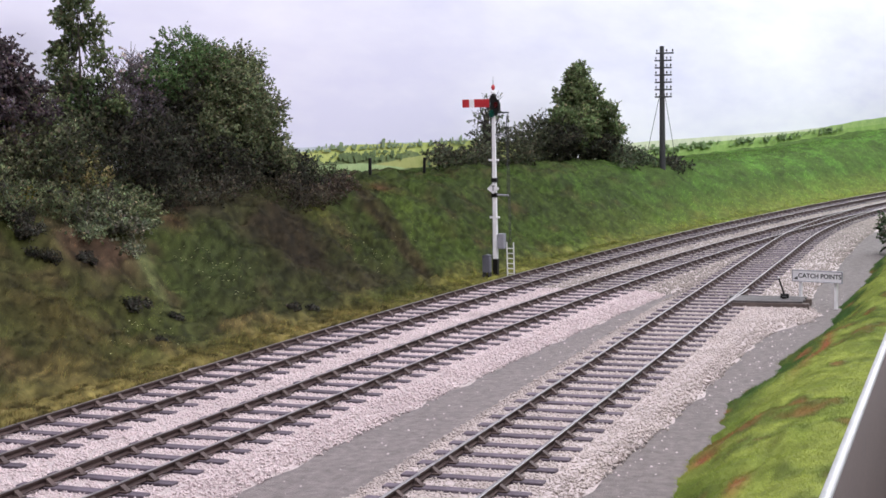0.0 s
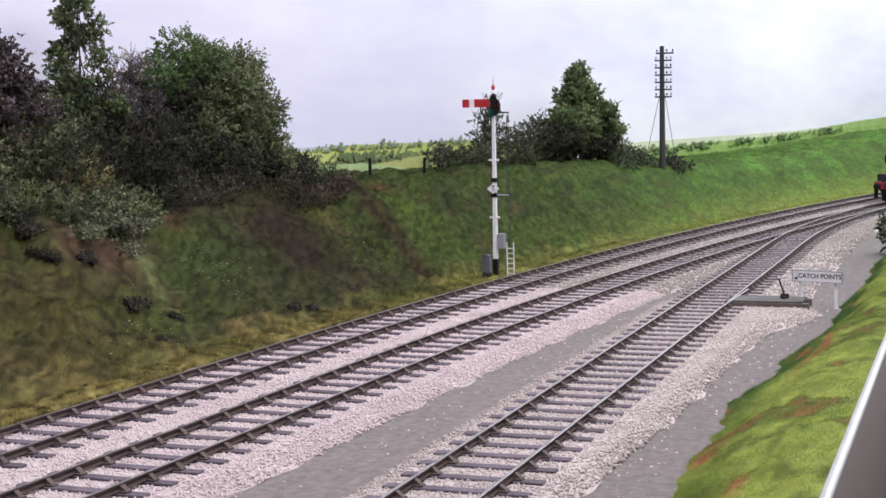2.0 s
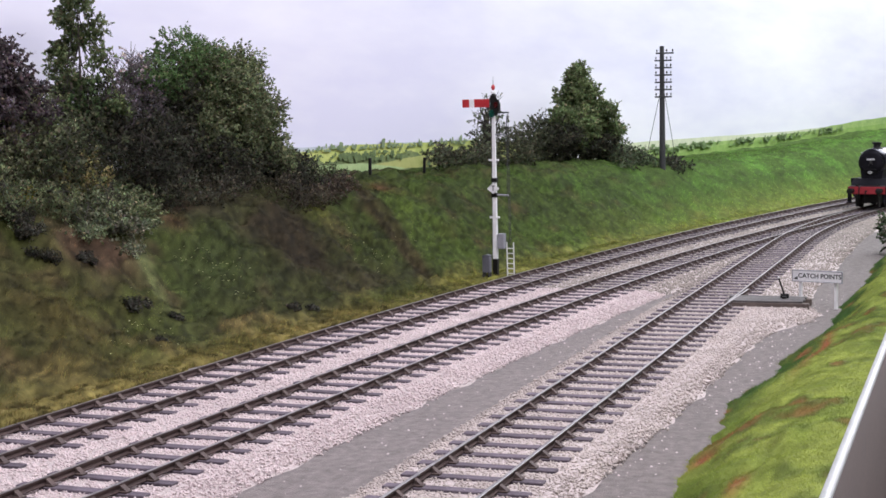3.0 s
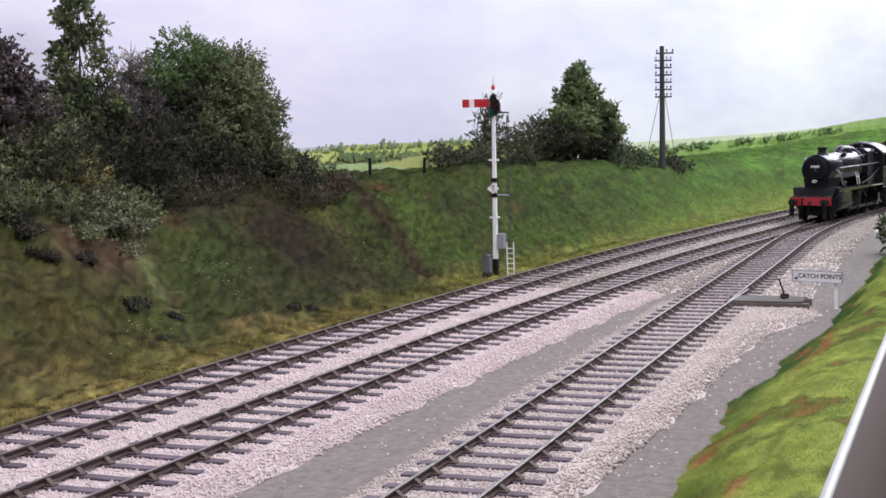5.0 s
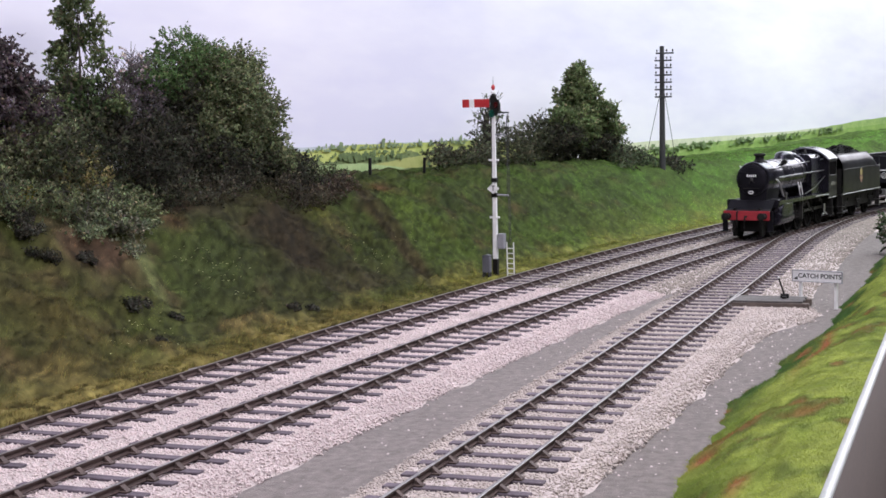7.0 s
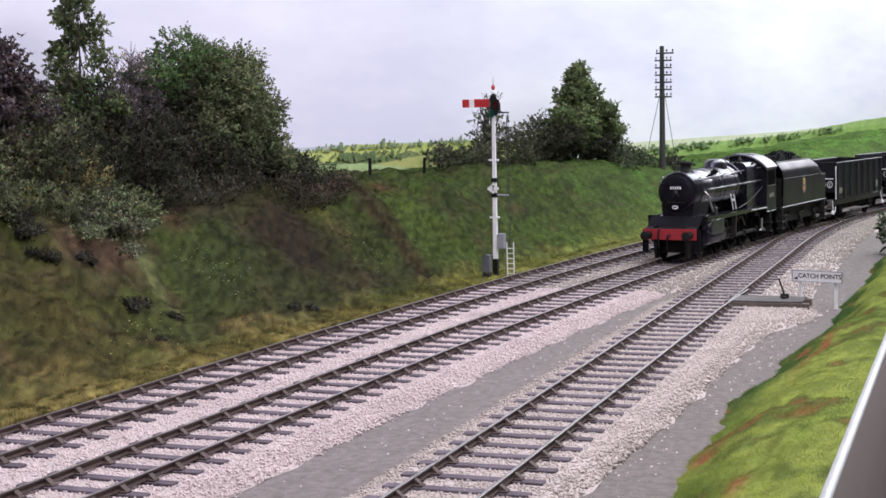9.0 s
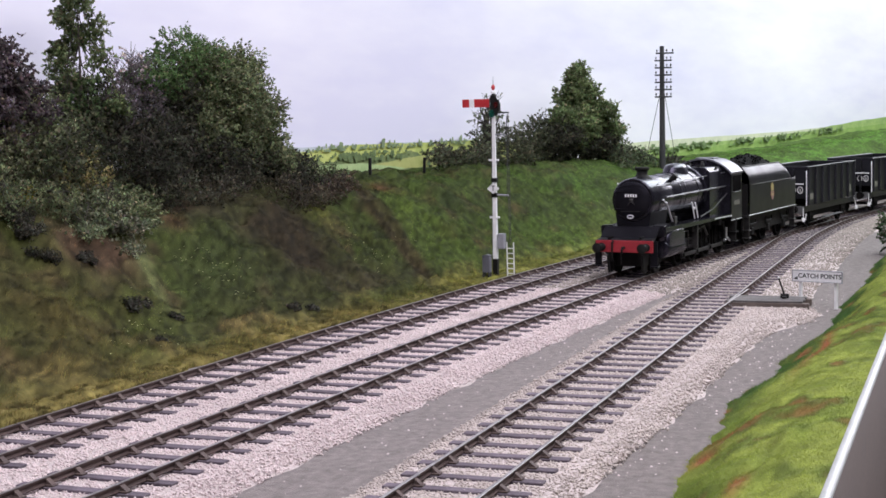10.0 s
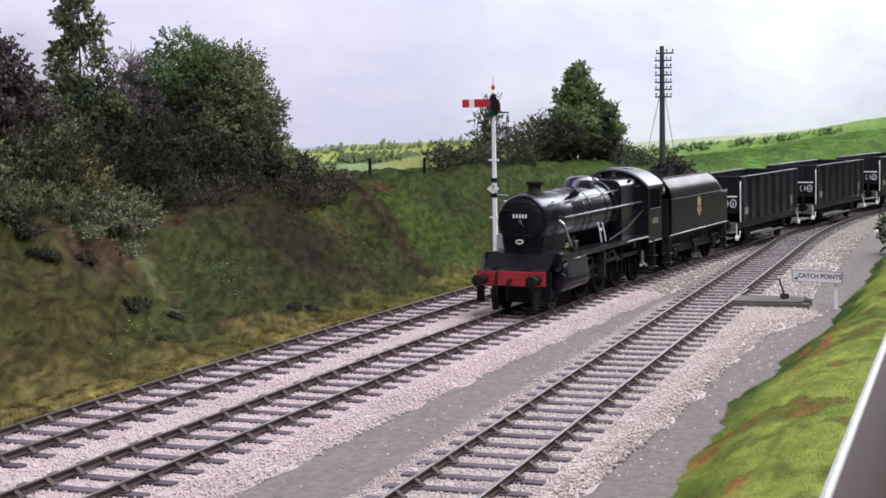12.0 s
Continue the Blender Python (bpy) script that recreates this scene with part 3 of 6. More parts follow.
def painted(name, s0, s1, top, bottom, dark, light, layer, wob=0.15, freq=0.6):
    """A painted area on the board between two height lines given as (s, z) pairs."""
    s = np.linspace(s0, s1, max(8, int((s1 - s0) * 3)))
    t = np.interp(s, [p[0] for p in top], [p[1] for p in top]) + (fbm(s * freq, s * 0 + layer * 13) - 0.5) * wob
    b = np.minimum(t, np.interp(s, [p[0] for p in bottom], [p[1] for p in bottom]))
    y = y_far(s) + BOARD - 0.012 * layer
    P = np.stack([np.stack([s, y, t], -1), np.stack([s, y, (t + b) / 2], -1), np.stack([s, y, b], -1)], 1)
    o = new(name, grid_mesh(name, P, material(name + "_paint", dark, light, 0.9, 0.9, bump=0, fine=5), True))
    o.parent = backscene
    return o


def painted_trees(name, rows, dark, light, layer):
    """Small brushed tree shapes: (s, base, height, width)."""
    v, f = [], []
    for s, base, h, w in rows:
        k = 11
        i0 = len(v)
        ys = float(y_far(s)) + BOARD - 0.013 * layer - random.uniform(0, 0.012)
        v.append((s, ys, base + h * 0.45))
        for i in range(k):
            a = 2 * math.pi * i / k
            r = random.uniform(0.7, 1.15)
            v.append((s + w / 2 * math.cos(a) * r, ys, base + h * 0.5 + h / 2 * math.sin(a) * r))
        for i in range(k):
            f.append((i0, i0 + 1 + (i + 1) % k, i0 + 1 + i))
    o = new(name, mesh_from(name, np.array(v), np.array(f), material(name + "_paint", dark, light, 2, 0.9, bump=0, rand=0.25)))
    o.parent = backscene
    tagged(o, kind="stuff")
    return o


painted("painted_far_hill", 60, 166, [(60, 4.0), (76, 4.15), (98, 4.35), (110, 4.75), (120, 5.2), (166, 7)], [(60, 1), (166, 1)], (0.52, 0.55, 0.40), (0.70, 0.72, 0.50), 1, 0.1, 0.2)
painted("painted_green_hill", 66, 166, [(66, 3.4), (78, 3.75), (92, 3.95), (100, 4.25), (110, 4.95), (120, 5.35), (166, 7)], [(66, 1), (166, 1)], (0.20, 0.32, 0.09), (0.40, 0.52, 0.17), 2, 0.12, 0.4)
painted("painted_near_field", 70, 166, [(70, 3.0), (86, 3.65), (100, 3.95), (112, 4.45), (166, 6)], [(70, 1), (166, 1)], (0.17, 0.30, 0.06), (0.32, 0.46, 0.12), 3, 0.12, 0.5)
painted("painted_blue_ridge", 22, 46, [(22, 4.95), (30, 4.85), (46, 4.8)], [(22, 2), (46, 2)], (0.42, 0.46, 0.52), (0.55, 0.58, 0.62), 1, 0.1)
painted("painted_far_field", 22, 56, [(22, 4.55), (30, 4.72), (38, 4.85), (46, 4.75), (56, 4.3)], [(22, 2), (56, 2)], (0.36, 0.44, 0.11), (0.60, 0.62, 0.20), 2, 0.2)
painted("painted_hedge", 22, 56, [(22, 4.05), (30, 4.18), (37, 4.30), (45, 4.2), (56, 3.9)], [(22, 2), (56, 2)], (0.10, 0.14, 0.06), (0.22, 0.27, 0.10), 3, 0.5, 1.4)
painted("painted_gold_field", 33, 56, [(33, 3.7), (38, 4.05), (43, 4.25), (48, 4.2), (56, 4.0)], [(33, 2), (56, 2)], (0.30, 0.34, 0.10), (0.46, 0.46, 0.17), 4, 0.15)
painted("painted_pale_field", 22, 39, [(22, 3.75), (29, 4.0), (34, 3.98), (39, 3.5)], [(22, 2), (39, 2)], (0.27, 0.38, 0.16), (0.42, 0.52, 0.25), 5, 0.12)
painted("painted_hedge_line", 22, 56, [(22, 3.4), (30, 3.5), (36, 3.55), (44, 3.6), (56, 3.5)], [(22, 1), (56, 1)], (0.09, 0.12, 0.05), (0.17, 0.21, 0.08), 6, 0.3, 1.5)
row = [(random.uniform(27, 47), random.uniform(4.55, 4.75), random.uniform(0.06, 0.22) * random.choice((0.6, 1, 1, 1.5)), random.uniform(0.14, 0.36)) for i in range(170)]
painted_trees("painted_skyline_trees", row + [(36.0, 4.62, 0.5, 0.5), (44.2, 4.6, 0.5, 0.5), (32.0, 4.62, 0.42, 0.5)], (0.13, 0.18, 0.10), (0.27, 0.34, 0.18), 7)
row = [(random.uniform(28, 47), random.uniform(4.22, 4.4), random.uniform(0.06, 0.2), random.uniform(0.15, 0.4)) for i in range(90)] + [(random.gauss(34, 1.6), random.uniform(3.98, 4.2), random.uniform(0.14, 0.42), random.uniform(0.2, 0.45)) for i in range(44)] + [(random.uniform(40, 47), random.uniform(3.55, 3.95), random.uniform(0.14, 0.3), random.uniform(0.35, 0.7)) for i in range(26)]
painted_trees("painted_hedge_trees", row, (0.08, 0.13, 0.05), (0.18, 0.24, 0.09), 8)
row = []
clusters = [random.uniform(68, 124) for i in range(26)]
for i in range(260):
    s = random.choice(clusters) + random.gauss(0, 1.2)
    row.append((s, float(np.interp(s, [74, 90, 100, 112, 124], [3.42, 3.65, 3.95, 4.45, 4.95])) + random.choice((-0.12, 0.06, 0.2)) + random.uniform(-0.04, 0.04), random.uniform(0.10, 0.30), random.uniform(0.5, 1.5)))
painted_trees("painted_hillside_trees", row, (0.12, 0.20, 0.07), (0.26, 0.36, 0.14), 9)


# ---- trees and bushes ----
M_TWIG = material("dark_twigs", (0.022, 0.018, 0.014), (0.05, 0.042, 0.032), 3, 0.9, bump=0.4)


def leaf_mesh(name, blobs, leaf, seed):
    """Leafy sprigs standing out of lumpy rounds, over an inner layer of leaves: (x, y, z, rx, ry, rz, count, colour)."""
    R = np.random.RandomState(seed)
    V, C, Nn = [], [], []

    def unit(v):
        return v / (np.linalg.norm(v, axis=1)[:, None] + 1e-6)

    for x, y, z, rx, ry, rz, n, col in blobs:
        radii, per = np.array([rx, ry, rz]), 11
        m, inner = max(4, int(n * 0.74) // per), max(4, int(n * 0.26))
        d = unit(R.normal(0, 1, (m, 3)))
        lump = 0.50 + 0.98 * fbm(d[:, 0] * 2.6 + seed + x * 3, d[:, 1] * 2.6 + d[:, 2] * 3.1 + z * 2, 3)
        foot = d * radii * (lump * R.uniform(0.72, 0.98, m))[:, None]
        axis = unit(d + R.normal(0, 0.55, (m, 3)) + np.array([0, 0, 0.22]))
        reach = min(0.16 + 0.15 * min(1.0, rz), 0.04 + 0.7 * rz) * R.uniform(0.5, 1.35, m) * np.where(R.rand(m) < 0.05, 1.7, 1.0)
        along = (np.arange(per) + 0.5) / per
        c = foot[:, None] + axis[:, None] * (reach[:, None] * along[None])[..., None] + R.normal(0, 0.032, (m, per, 3)) * (1.25 - along)[None, :, None] - np.array([0, 0, 0.10]) * (reach[:, None] * along[None] ** 2)[..., None]
        shade = R.uniform(0.55, 1.5, (m, 1, 1)) * R.uniform(0.5, 1.65, (m, per, 1)) * np.ones(3)
        turn = np.repeat((d + R.normal(0, 0.38, (m, 3)))[:, None], per, 1)
        di = unit(R.normal(0, 1, (inner, 3)))
        ci = di * radii * R.uniform(0.4, 0.8, inner)[:, None]
        c = np.concatenate([c.reshape(-1, 3), ci])
        nn = np.concatenate([turn.reshape(-1, 3), di]) / radii * rz + R.normal(0, 0.28, (len(c), 3))
        t = 2.25 * np.asarray(col) * np.concatenate([shade.reshape(-1, 3), R.uniform(0.6, 1.3, (inner, 1)) * np.ones(3)]) * (1 + R.normal(0, 0.09, (len(c), 3)))
        dead = R.rand(len(c)) < 0.04
        t[dead] = t[dead].mean(1, keepdims=True) * np.array((1.7, 1.35, 0.85)) * R.uniform(0.7, 1.4, (dead.sum(), 1))
        a = unit(R.normal(0, 1, (len(c), 3)))
        e = unit(np.cross(a, nn + R.normal(0, 0.7, (len(c), 3))))
        e = e * np.where((np.cross(e, a) * nn).sum(1) < 0, -1, 1)[:, None]  # leaf faces look outward
        L = leaf * R.uniform(0.65, 1.35, len(c))[:, None]
        c = c + np.array([x, y, z])
        V.append(np.stack([c - a * L, c + e * L * 0.55, c + a * L, c - e * L * 0.55], 1).reshape(-1, 3))
        C.append(np.repeat(np.clip(t, 0.004, 1), 4, 0))
        Nn.append(np.repeat(nn, 4, 0))
    V, C = np.concatenate(V), np.concatenate(C)
    return mesh_from(name, V, np.arange(len(V)).reshape(-1, 4), M_LEAF, False, C, np.concatenate(Nn))


def plant(name, label, category, x, y, z, blobs, leaf, seed, limbs=10, trunk=0.16, twigs=0, group="", thick=1.0, wood=None):
    """A trunk with limbs that reach into every round of leaves."""
    o = thing(name, label, category, x, y, z, group=group)
    R = random.Random(seed)
    bm = B()
    top = max(b[2] + b[5] * 0.5 for b in blobs)
    cx, cy = sum(b[0] for b in blobs) / len(blobs), sum(b[1] for b in blobs) / len(blobs)
    pts = [Vector((0, 0, -0.3)), Vector((cx * 0.2, cy * 0.2, top * 0.3)), Vector((cx * 0.6, cy * 0.6, top * 0.65)), Vector((cx, cy, top))]
    for i, (a, b) in enumerate(zip(pts, pts[1:])):
        rod(bm, a, b, trunk * (1 - 0.28 * i), trunk * (1 - 0.28 * (i + 1)), 9)
    part("trunk", bm, M_BARK, o)
    bm = B()
    for k in range(limbs):
        b = blobs[k % len(blobs)]
        a = pts[1].lerp(pts[3], R.uniform(0, 0.9))
        e = Vector((b[0] + R.uniform(-0.8, 0.8) * b[3], b[1] + R.uniform(-0.8, 0.8) * b[4], b[2] + R.uniform(-0.4, 0.95) * b[5]))
        m = a.lerp(e, 0.5) + Vector((R.uniform(-0.2, 0.2), R.uniform(-0.2, 0.2), R.uniform(0, 0.3)))
        rod(bm, a, m, 0.06 * thick, 0.04 * thick, 6)
        rod(bm, m, e, 0.04 * thick, 0.012 * thick, 5)
        for j in range(twigs):
            f = m.lerp(e, R.uniform(0.2, 1.0))
            g = f + Vector((R.uniform(-0.4, 0.4), R.uniform(-0.4, 0.4), R.uniform(0.05, 0.5)))
            rod(bm, f, g, 0.014, 0.006, 4)
    if limbs:
        part("branchwork", bm, wood or M_TWIG, o, kind="stuff")
    c = new("crown", leaf_mesh("crown", blobs, leaf, seed))
    c.parent = o
    return o


# darkest leaf tone: shade under and low inside the crowns put into colour
OLIVE, SHADED, GREEN, GREY, RED = (0.072, 0.082, 0.044), (0.022, 0.022, 0.016), (0.044, 0.070, 0.027), (0.068, 0.078, 0.046), (0.048, 0.038, 0.040)


def on_bank(s, lat):
    return float(y_far(s)) + TOE + lat, float(bank_height(np.array([float(s)]), np.array([float(lat)]))[0])


def clumps(seed, n, z0, z1, wide, r0, r1, per, colour, cx=0.0, deep=0.8):
    """Small rounds of leaves strewn over an outline: wide(u) is the half width, u from 0 at z0 to 1 at z1."""
    R = random.Random(seed)
    out = []
    for i in range(n):
        u = (i + R.random()) / n
        w = wide(u)
        a = R.uniform(0, 2 * math.pi)
        r = R.uniform(r0, r1)
        shade = R.uniform(0.75, 1.3)
        out.append((cx + w * math.cos(a), deep * w * math.sin(a), z0 + (z1 - z0) * u, r * 1.15, r, r * 0.85, int(per * r * r), [c * shade for c in colour]))
    return out


y, z = on_bank(17.5, 6.8)
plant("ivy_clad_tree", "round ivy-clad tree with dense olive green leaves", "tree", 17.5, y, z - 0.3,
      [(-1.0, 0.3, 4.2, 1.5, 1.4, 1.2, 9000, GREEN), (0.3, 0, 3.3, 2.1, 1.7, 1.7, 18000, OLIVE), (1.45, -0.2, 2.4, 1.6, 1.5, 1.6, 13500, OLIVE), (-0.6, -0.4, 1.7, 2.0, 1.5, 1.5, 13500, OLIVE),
       (2.1, -0.3, 1.2, 1.8, 1.4, 1.3, 12500, OLIVE), (-2.2, 0.1, 2.9, 1.1, 1.1, 1.2, 4500, SHADED), (-2.2, -0.1, 1.3, 1.5, 1.3, 1.3, 5000, SHADED), (3.2, 0, 0.7, 1.5, 1.1, 0.9, 5000, OLIVE), (-3.4, 0.2, 3.65, 1.3, 0.9, 0.6, 4400, GREEN), (0.6, -0.6, 0.5, 2.6, 1.2, 0.9, 8000, SHADED)] + clumps(1, 26, 0.8, 4.6, lambda u: 2.9 * math.sqrt(max(0.05, 1 - u ** 2.2)) * 0.85, 0.45, 0.75, 3600, OLIVE, 0.7), 0.052, 11, limbs=30, trunk=0.22, twigs=3)
y, z = on_bank(10.6, 7.2)
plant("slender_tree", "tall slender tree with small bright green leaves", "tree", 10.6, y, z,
      clumps(2, 68, 1.5, 6.5, lambda u: 1.5 * (1 - u) ** 0.8 * (0.35 + 0.75 * abs(math.sin(11 * u))) + 0.05, 0.15, 0.34, 3400, (0.062, 0.076, 0.036)) + [(0.0, 0, 2.3, 1.2, 1.0, 0.9, 3600, (0.045, 0.062, 0.028)), (0.0, 0, 1.6, 1.6, 1.1, 1.2, 5000, SHADED)], 0.06, 12, limbs=26, trunk=0.06, twigs=4, thick=0.3)
y, z = on_bank(6.2, 6.6)
plant("purple_leaved_tree", "dark purple-leaved tree at the top of the bank", "tree", 6.2, y, z - 0.7,
      [(-0.5, 0, 3.5, 1.0, 1.0, 1.0, 4200, RED), (0.2, 0, 2.7, 0.9, 0.9, 0.9, 3400, RED), (-1.0, 0, 2.3, 1.6, 1.2, 1.3, 6000, RED), (0.7, -0.2, 1.9, 1.3, 1.1, 1.2, 5000, OLIVE), (-0.8, -0.3, 1.2, 1.7, 1.2, 1.1, 6000, OLIVE), (-2.6, 0, 2.2, 1.6, 1.2, 1.6, 6000, RED)] + clumps(4, 16, 1.6, 4.5, lambda u: 1.9 * (1 - u) ** 0.7, 0.35, 0.6, 2600, RED, -0.4), 0.06, 13, limbs=20, trunk=0.16, twigs=2)
y, z = on_bank(13.1, 6.9)
plant("bare_thorn_bush", "leafless grey thorn bush with fine tangled twigs", "bush", 13.1, y, z,
      [(-0.2, 0, 3.6, 0.9, 0.7, 0.7, 200, (0.16, 0.13, 0.12)), (0.1, 0, 2.3, 1.5, 0.9, 1.1, 5200, (0.062, 0.052, 0.056)), (0, -0.3, 1.3, 2.2, 1.1, 1.2, 8000, SHADED), (-1.7, 0, 1.7, 1.3, 0.9, 1.2, 4800, SHADED)], 0.05, 14, limbs=40, trunk=0.06, twigs=14, thick=0.32, wood=material("grey_thorn_twigs", (0.075, 0.062, 0.064), (0.15, 0.128, 0.13), 3, 0.9, bump=0.3))
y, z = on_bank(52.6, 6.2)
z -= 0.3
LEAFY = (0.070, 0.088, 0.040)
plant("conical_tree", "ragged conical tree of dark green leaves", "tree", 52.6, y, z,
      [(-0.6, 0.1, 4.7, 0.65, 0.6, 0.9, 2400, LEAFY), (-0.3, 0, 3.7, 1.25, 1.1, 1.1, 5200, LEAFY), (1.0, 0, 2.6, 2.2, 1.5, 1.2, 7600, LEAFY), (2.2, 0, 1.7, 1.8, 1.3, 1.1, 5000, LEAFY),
       (-1.4, 0, 2.2, 2.2, 1.5, 1.2, 7600, LEAFY), (1.0, -0.3, 1.1, 3.4, 1.5, 1.0, 9000, SHADED), (-3.4, 0, 2.7, 0.9, 0.7, 0.6, 1500, LEAFY), (-3.6, 0, 1.4, 2.0, 1.1, 1.1, 5000, SHADED)] + clumps(3, 44, 1.2, 5.5, lambda u: 3.0 * (1 - u) ** 0.9 + 0.05, 0.25, 0.6, 2000, LEAFY, 0.1), 0.075, 15, limbs=30, trunk=0.2, twigs=4)
y, z = on_bank(41.9, 6.8)
plant("sparse_sapling", "thin sapling with sparse leaves on bare twigs", "tree", 41.9, y, z - 0.35,
      [(0.2, 0, 3.4, 0.8, 0.6, 0.7, 240, (0.08, 0.09, 0.06)), (1.1, 0, 2.5, 0.9, 0.6, 0.6, 220, (0.08, 0.09, 0.06)), (-0.8, 0, 2.4, 0.9, 0.6, 0.7, 240, (0.08, 0.09, 0.06)), (0.2, 0, 1.7, 1.2, 0.7, 0.6, 240, (0.07, 0.08, 0.05))], 0.07, 16, limbs=30, trunk=0.06, twigs=5)


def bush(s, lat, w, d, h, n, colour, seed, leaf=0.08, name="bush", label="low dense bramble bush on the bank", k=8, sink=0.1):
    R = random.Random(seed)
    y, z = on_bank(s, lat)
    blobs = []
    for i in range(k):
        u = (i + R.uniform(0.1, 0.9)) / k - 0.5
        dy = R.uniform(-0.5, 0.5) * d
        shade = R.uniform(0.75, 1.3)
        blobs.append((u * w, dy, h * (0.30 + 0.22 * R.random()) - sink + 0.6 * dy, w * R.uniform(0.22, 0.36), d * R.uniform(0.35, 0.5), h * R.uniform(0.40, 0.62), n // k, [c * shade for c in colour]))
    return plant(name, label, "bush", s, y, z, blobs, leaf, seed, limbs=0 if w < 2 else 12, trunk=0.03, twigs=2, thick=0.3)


# undergrowth below the trees; shade is put into the first seven's leaf colour
for i, (s, lat, w, d, h, n, c) in enumerate(((4.4, 5.9, 3.8, 1.7, 2.0, 8000, (0.038, 0.040, 0.023)), (7.8, 5.7, 3.8, 1.8, 2.1, 8500, (0.028, 0.031, 0.018)), (11.4, 5.8, 3.8, 1.8, 2.3, 8000, SHADED), (14.6, 5.9, 3.8, 1.8, 2.2, 8000, SHADED),
                                             (17.8, 5.6, 3.6, 1.5, 1.5, 6500, SHADED), (20.8, 5.6, 3.2, 1.4, 1.2, 5500, SHADED), (23.4, 5.8, 2.6, 1.2, 0.9, 3400, (0.05, 0.06, 0.03)),
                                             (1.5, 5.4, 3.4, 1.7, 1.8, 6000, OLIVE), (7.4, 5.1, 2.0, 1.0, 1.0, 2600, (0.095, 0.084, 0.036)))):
    bush(s, lat, w, d, h, n, c, 30 + i, leaf=0.055, name="bramble_bush", label="bramble undergrowth below the trees, shade put into its leaf colour" if i < 7 else "bramble bush with fading yellow leaves" if i == 8 else "olive bramble bush on the bank")
# grey-green bramble mats trailing down the slope
for i, (s, lat, w, d, h, n, c) in enumerate(((5.2, 4.7, 3.4, 1.6, 0.8, 6000, OLIVE), (8.2, 4.6, 3.4, 1.8, 0.8, 6000, OLIVE), (6.4, 4.1, 2.8, 1.5, 0.4, 5200, GREY), (7.8, 4.4, 2.2, 1.5, 0.4, 5000, GREY), (8.6, 4.9, 2.2, 1.4, 0.4, 4200, OLIVE),
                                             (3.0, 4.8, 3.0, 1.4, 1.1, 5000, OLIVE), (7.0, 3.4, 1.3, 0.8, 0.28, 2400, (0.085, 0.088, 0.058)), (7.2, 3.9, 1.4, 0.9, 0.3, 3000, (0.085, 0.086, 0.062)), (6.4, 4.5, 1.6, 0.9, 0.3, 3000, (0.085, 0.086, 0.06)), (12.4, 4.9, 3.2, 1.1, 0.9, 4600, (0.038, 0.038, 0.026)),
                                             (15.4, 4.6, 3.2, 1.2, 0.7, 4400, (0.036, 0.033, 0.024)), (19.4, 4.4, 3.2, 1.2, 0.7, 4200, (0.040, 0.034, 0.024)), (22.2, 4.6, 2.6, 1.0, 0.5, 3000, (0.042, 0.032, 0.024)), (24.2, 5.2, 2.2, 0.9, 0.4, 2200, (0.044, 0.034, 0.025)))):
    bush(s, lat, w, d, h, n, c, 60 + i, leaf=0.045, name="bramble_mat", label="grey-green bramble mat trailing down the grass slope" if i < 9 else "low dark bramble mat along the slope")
HAZE = (0.042, 0.045, 0.028)
# hedge along the crest to both sides of the conical tree
for i, (s, lat, w, d, h, n, c) in enumerate(((37.4, 6.3, 4.0, 1.2, 1.1, 3400, HAZE), (41.0, 6.3, 4.0, 1.3, 1.5, 4400, HAZE), (44.6, 6.2, 4.2, 1.3, 2.0, 5600, HAZE), (48.4, 6.0, 4.2, 1.4, 3.0, 8000, HAZE), (56.4, 5.3, 4.0, 1.3, 1.1, 3800, (0.045, 0.055, 0.032)),
                                             (57.0, 4.4, 3.0, 1.3, 0.8, 2400, (0.05, 0.062, 0.035)), (60.8, 3.9, 3.0, 1.0, 0.7, 1800, (0.03, 0.032, 0.022)), (54.5, 4.6, 3.0, 1.2, 0.7, 2200, (0.05, 0.06, 0.035)))):
    bush(s, lat, w, d, h, n, c, 80 + i, leaf=0.07, name="hedge_bush", label="dark green hedge bush along the top of the bank")
# small dark clumps on the slope
for i, (s, lat, w, d, h) in enumerate(((3.4, 4.4, 0.9, 0.6, 0.5), (3.3, 3.9, 1.0, 0.7, 0.5), (3.2, 3.35, 0.8, 0.6, 0.4), (4.5, 3.0, 0.7, 0.45, 0.25), (5.0, 1.8, 0.6, 0.5, 0.34), (5.6, 1.75, 0.4, 0.3, 0.2), (6.4, 1.3, 0.35, 0.3, 0.2), (4.6, 0.7, 0.3, 0.25, 0.16), (11.9, 0.5, 0.5, 0.3, 0.22), (12.9, 0.45, 0.5, 0.3, 0.22))):
    bush(s, lat, w * 0.85, d * 0.75, h * 0.62, int(900 + w * 2200), (0.027, 0.026, 0.021), 100 + i, leaf=0.03, name="heather_clump", label="small blackish heather clump on the grass", k=4, sink=0.06)
bush(4.55, 4.9, 0.5, 0.5, 0.55, 500, (0.11, 0.095, 0.02), 119, leaf=0.04, name="gorse_clump", label="small yellow gorse clump on the bank", k=3)
# bush on the near side at the bend
o = plant("laurel_bush", "dense dark green bush beside the cinder path", "bush", 38.8, -9.3, BED + 0.1, [(0, 0, 0.9, 0.8, 0.9, 1.1, 2600, (0.03, 0.042, 0.022)), (1.0, -0.6, 1.1, 1.2, 1.0, 1.2, 2600, (0.03, 0.042, 0.022))], 0.07, 120, limbs=10, trunk=0.08)

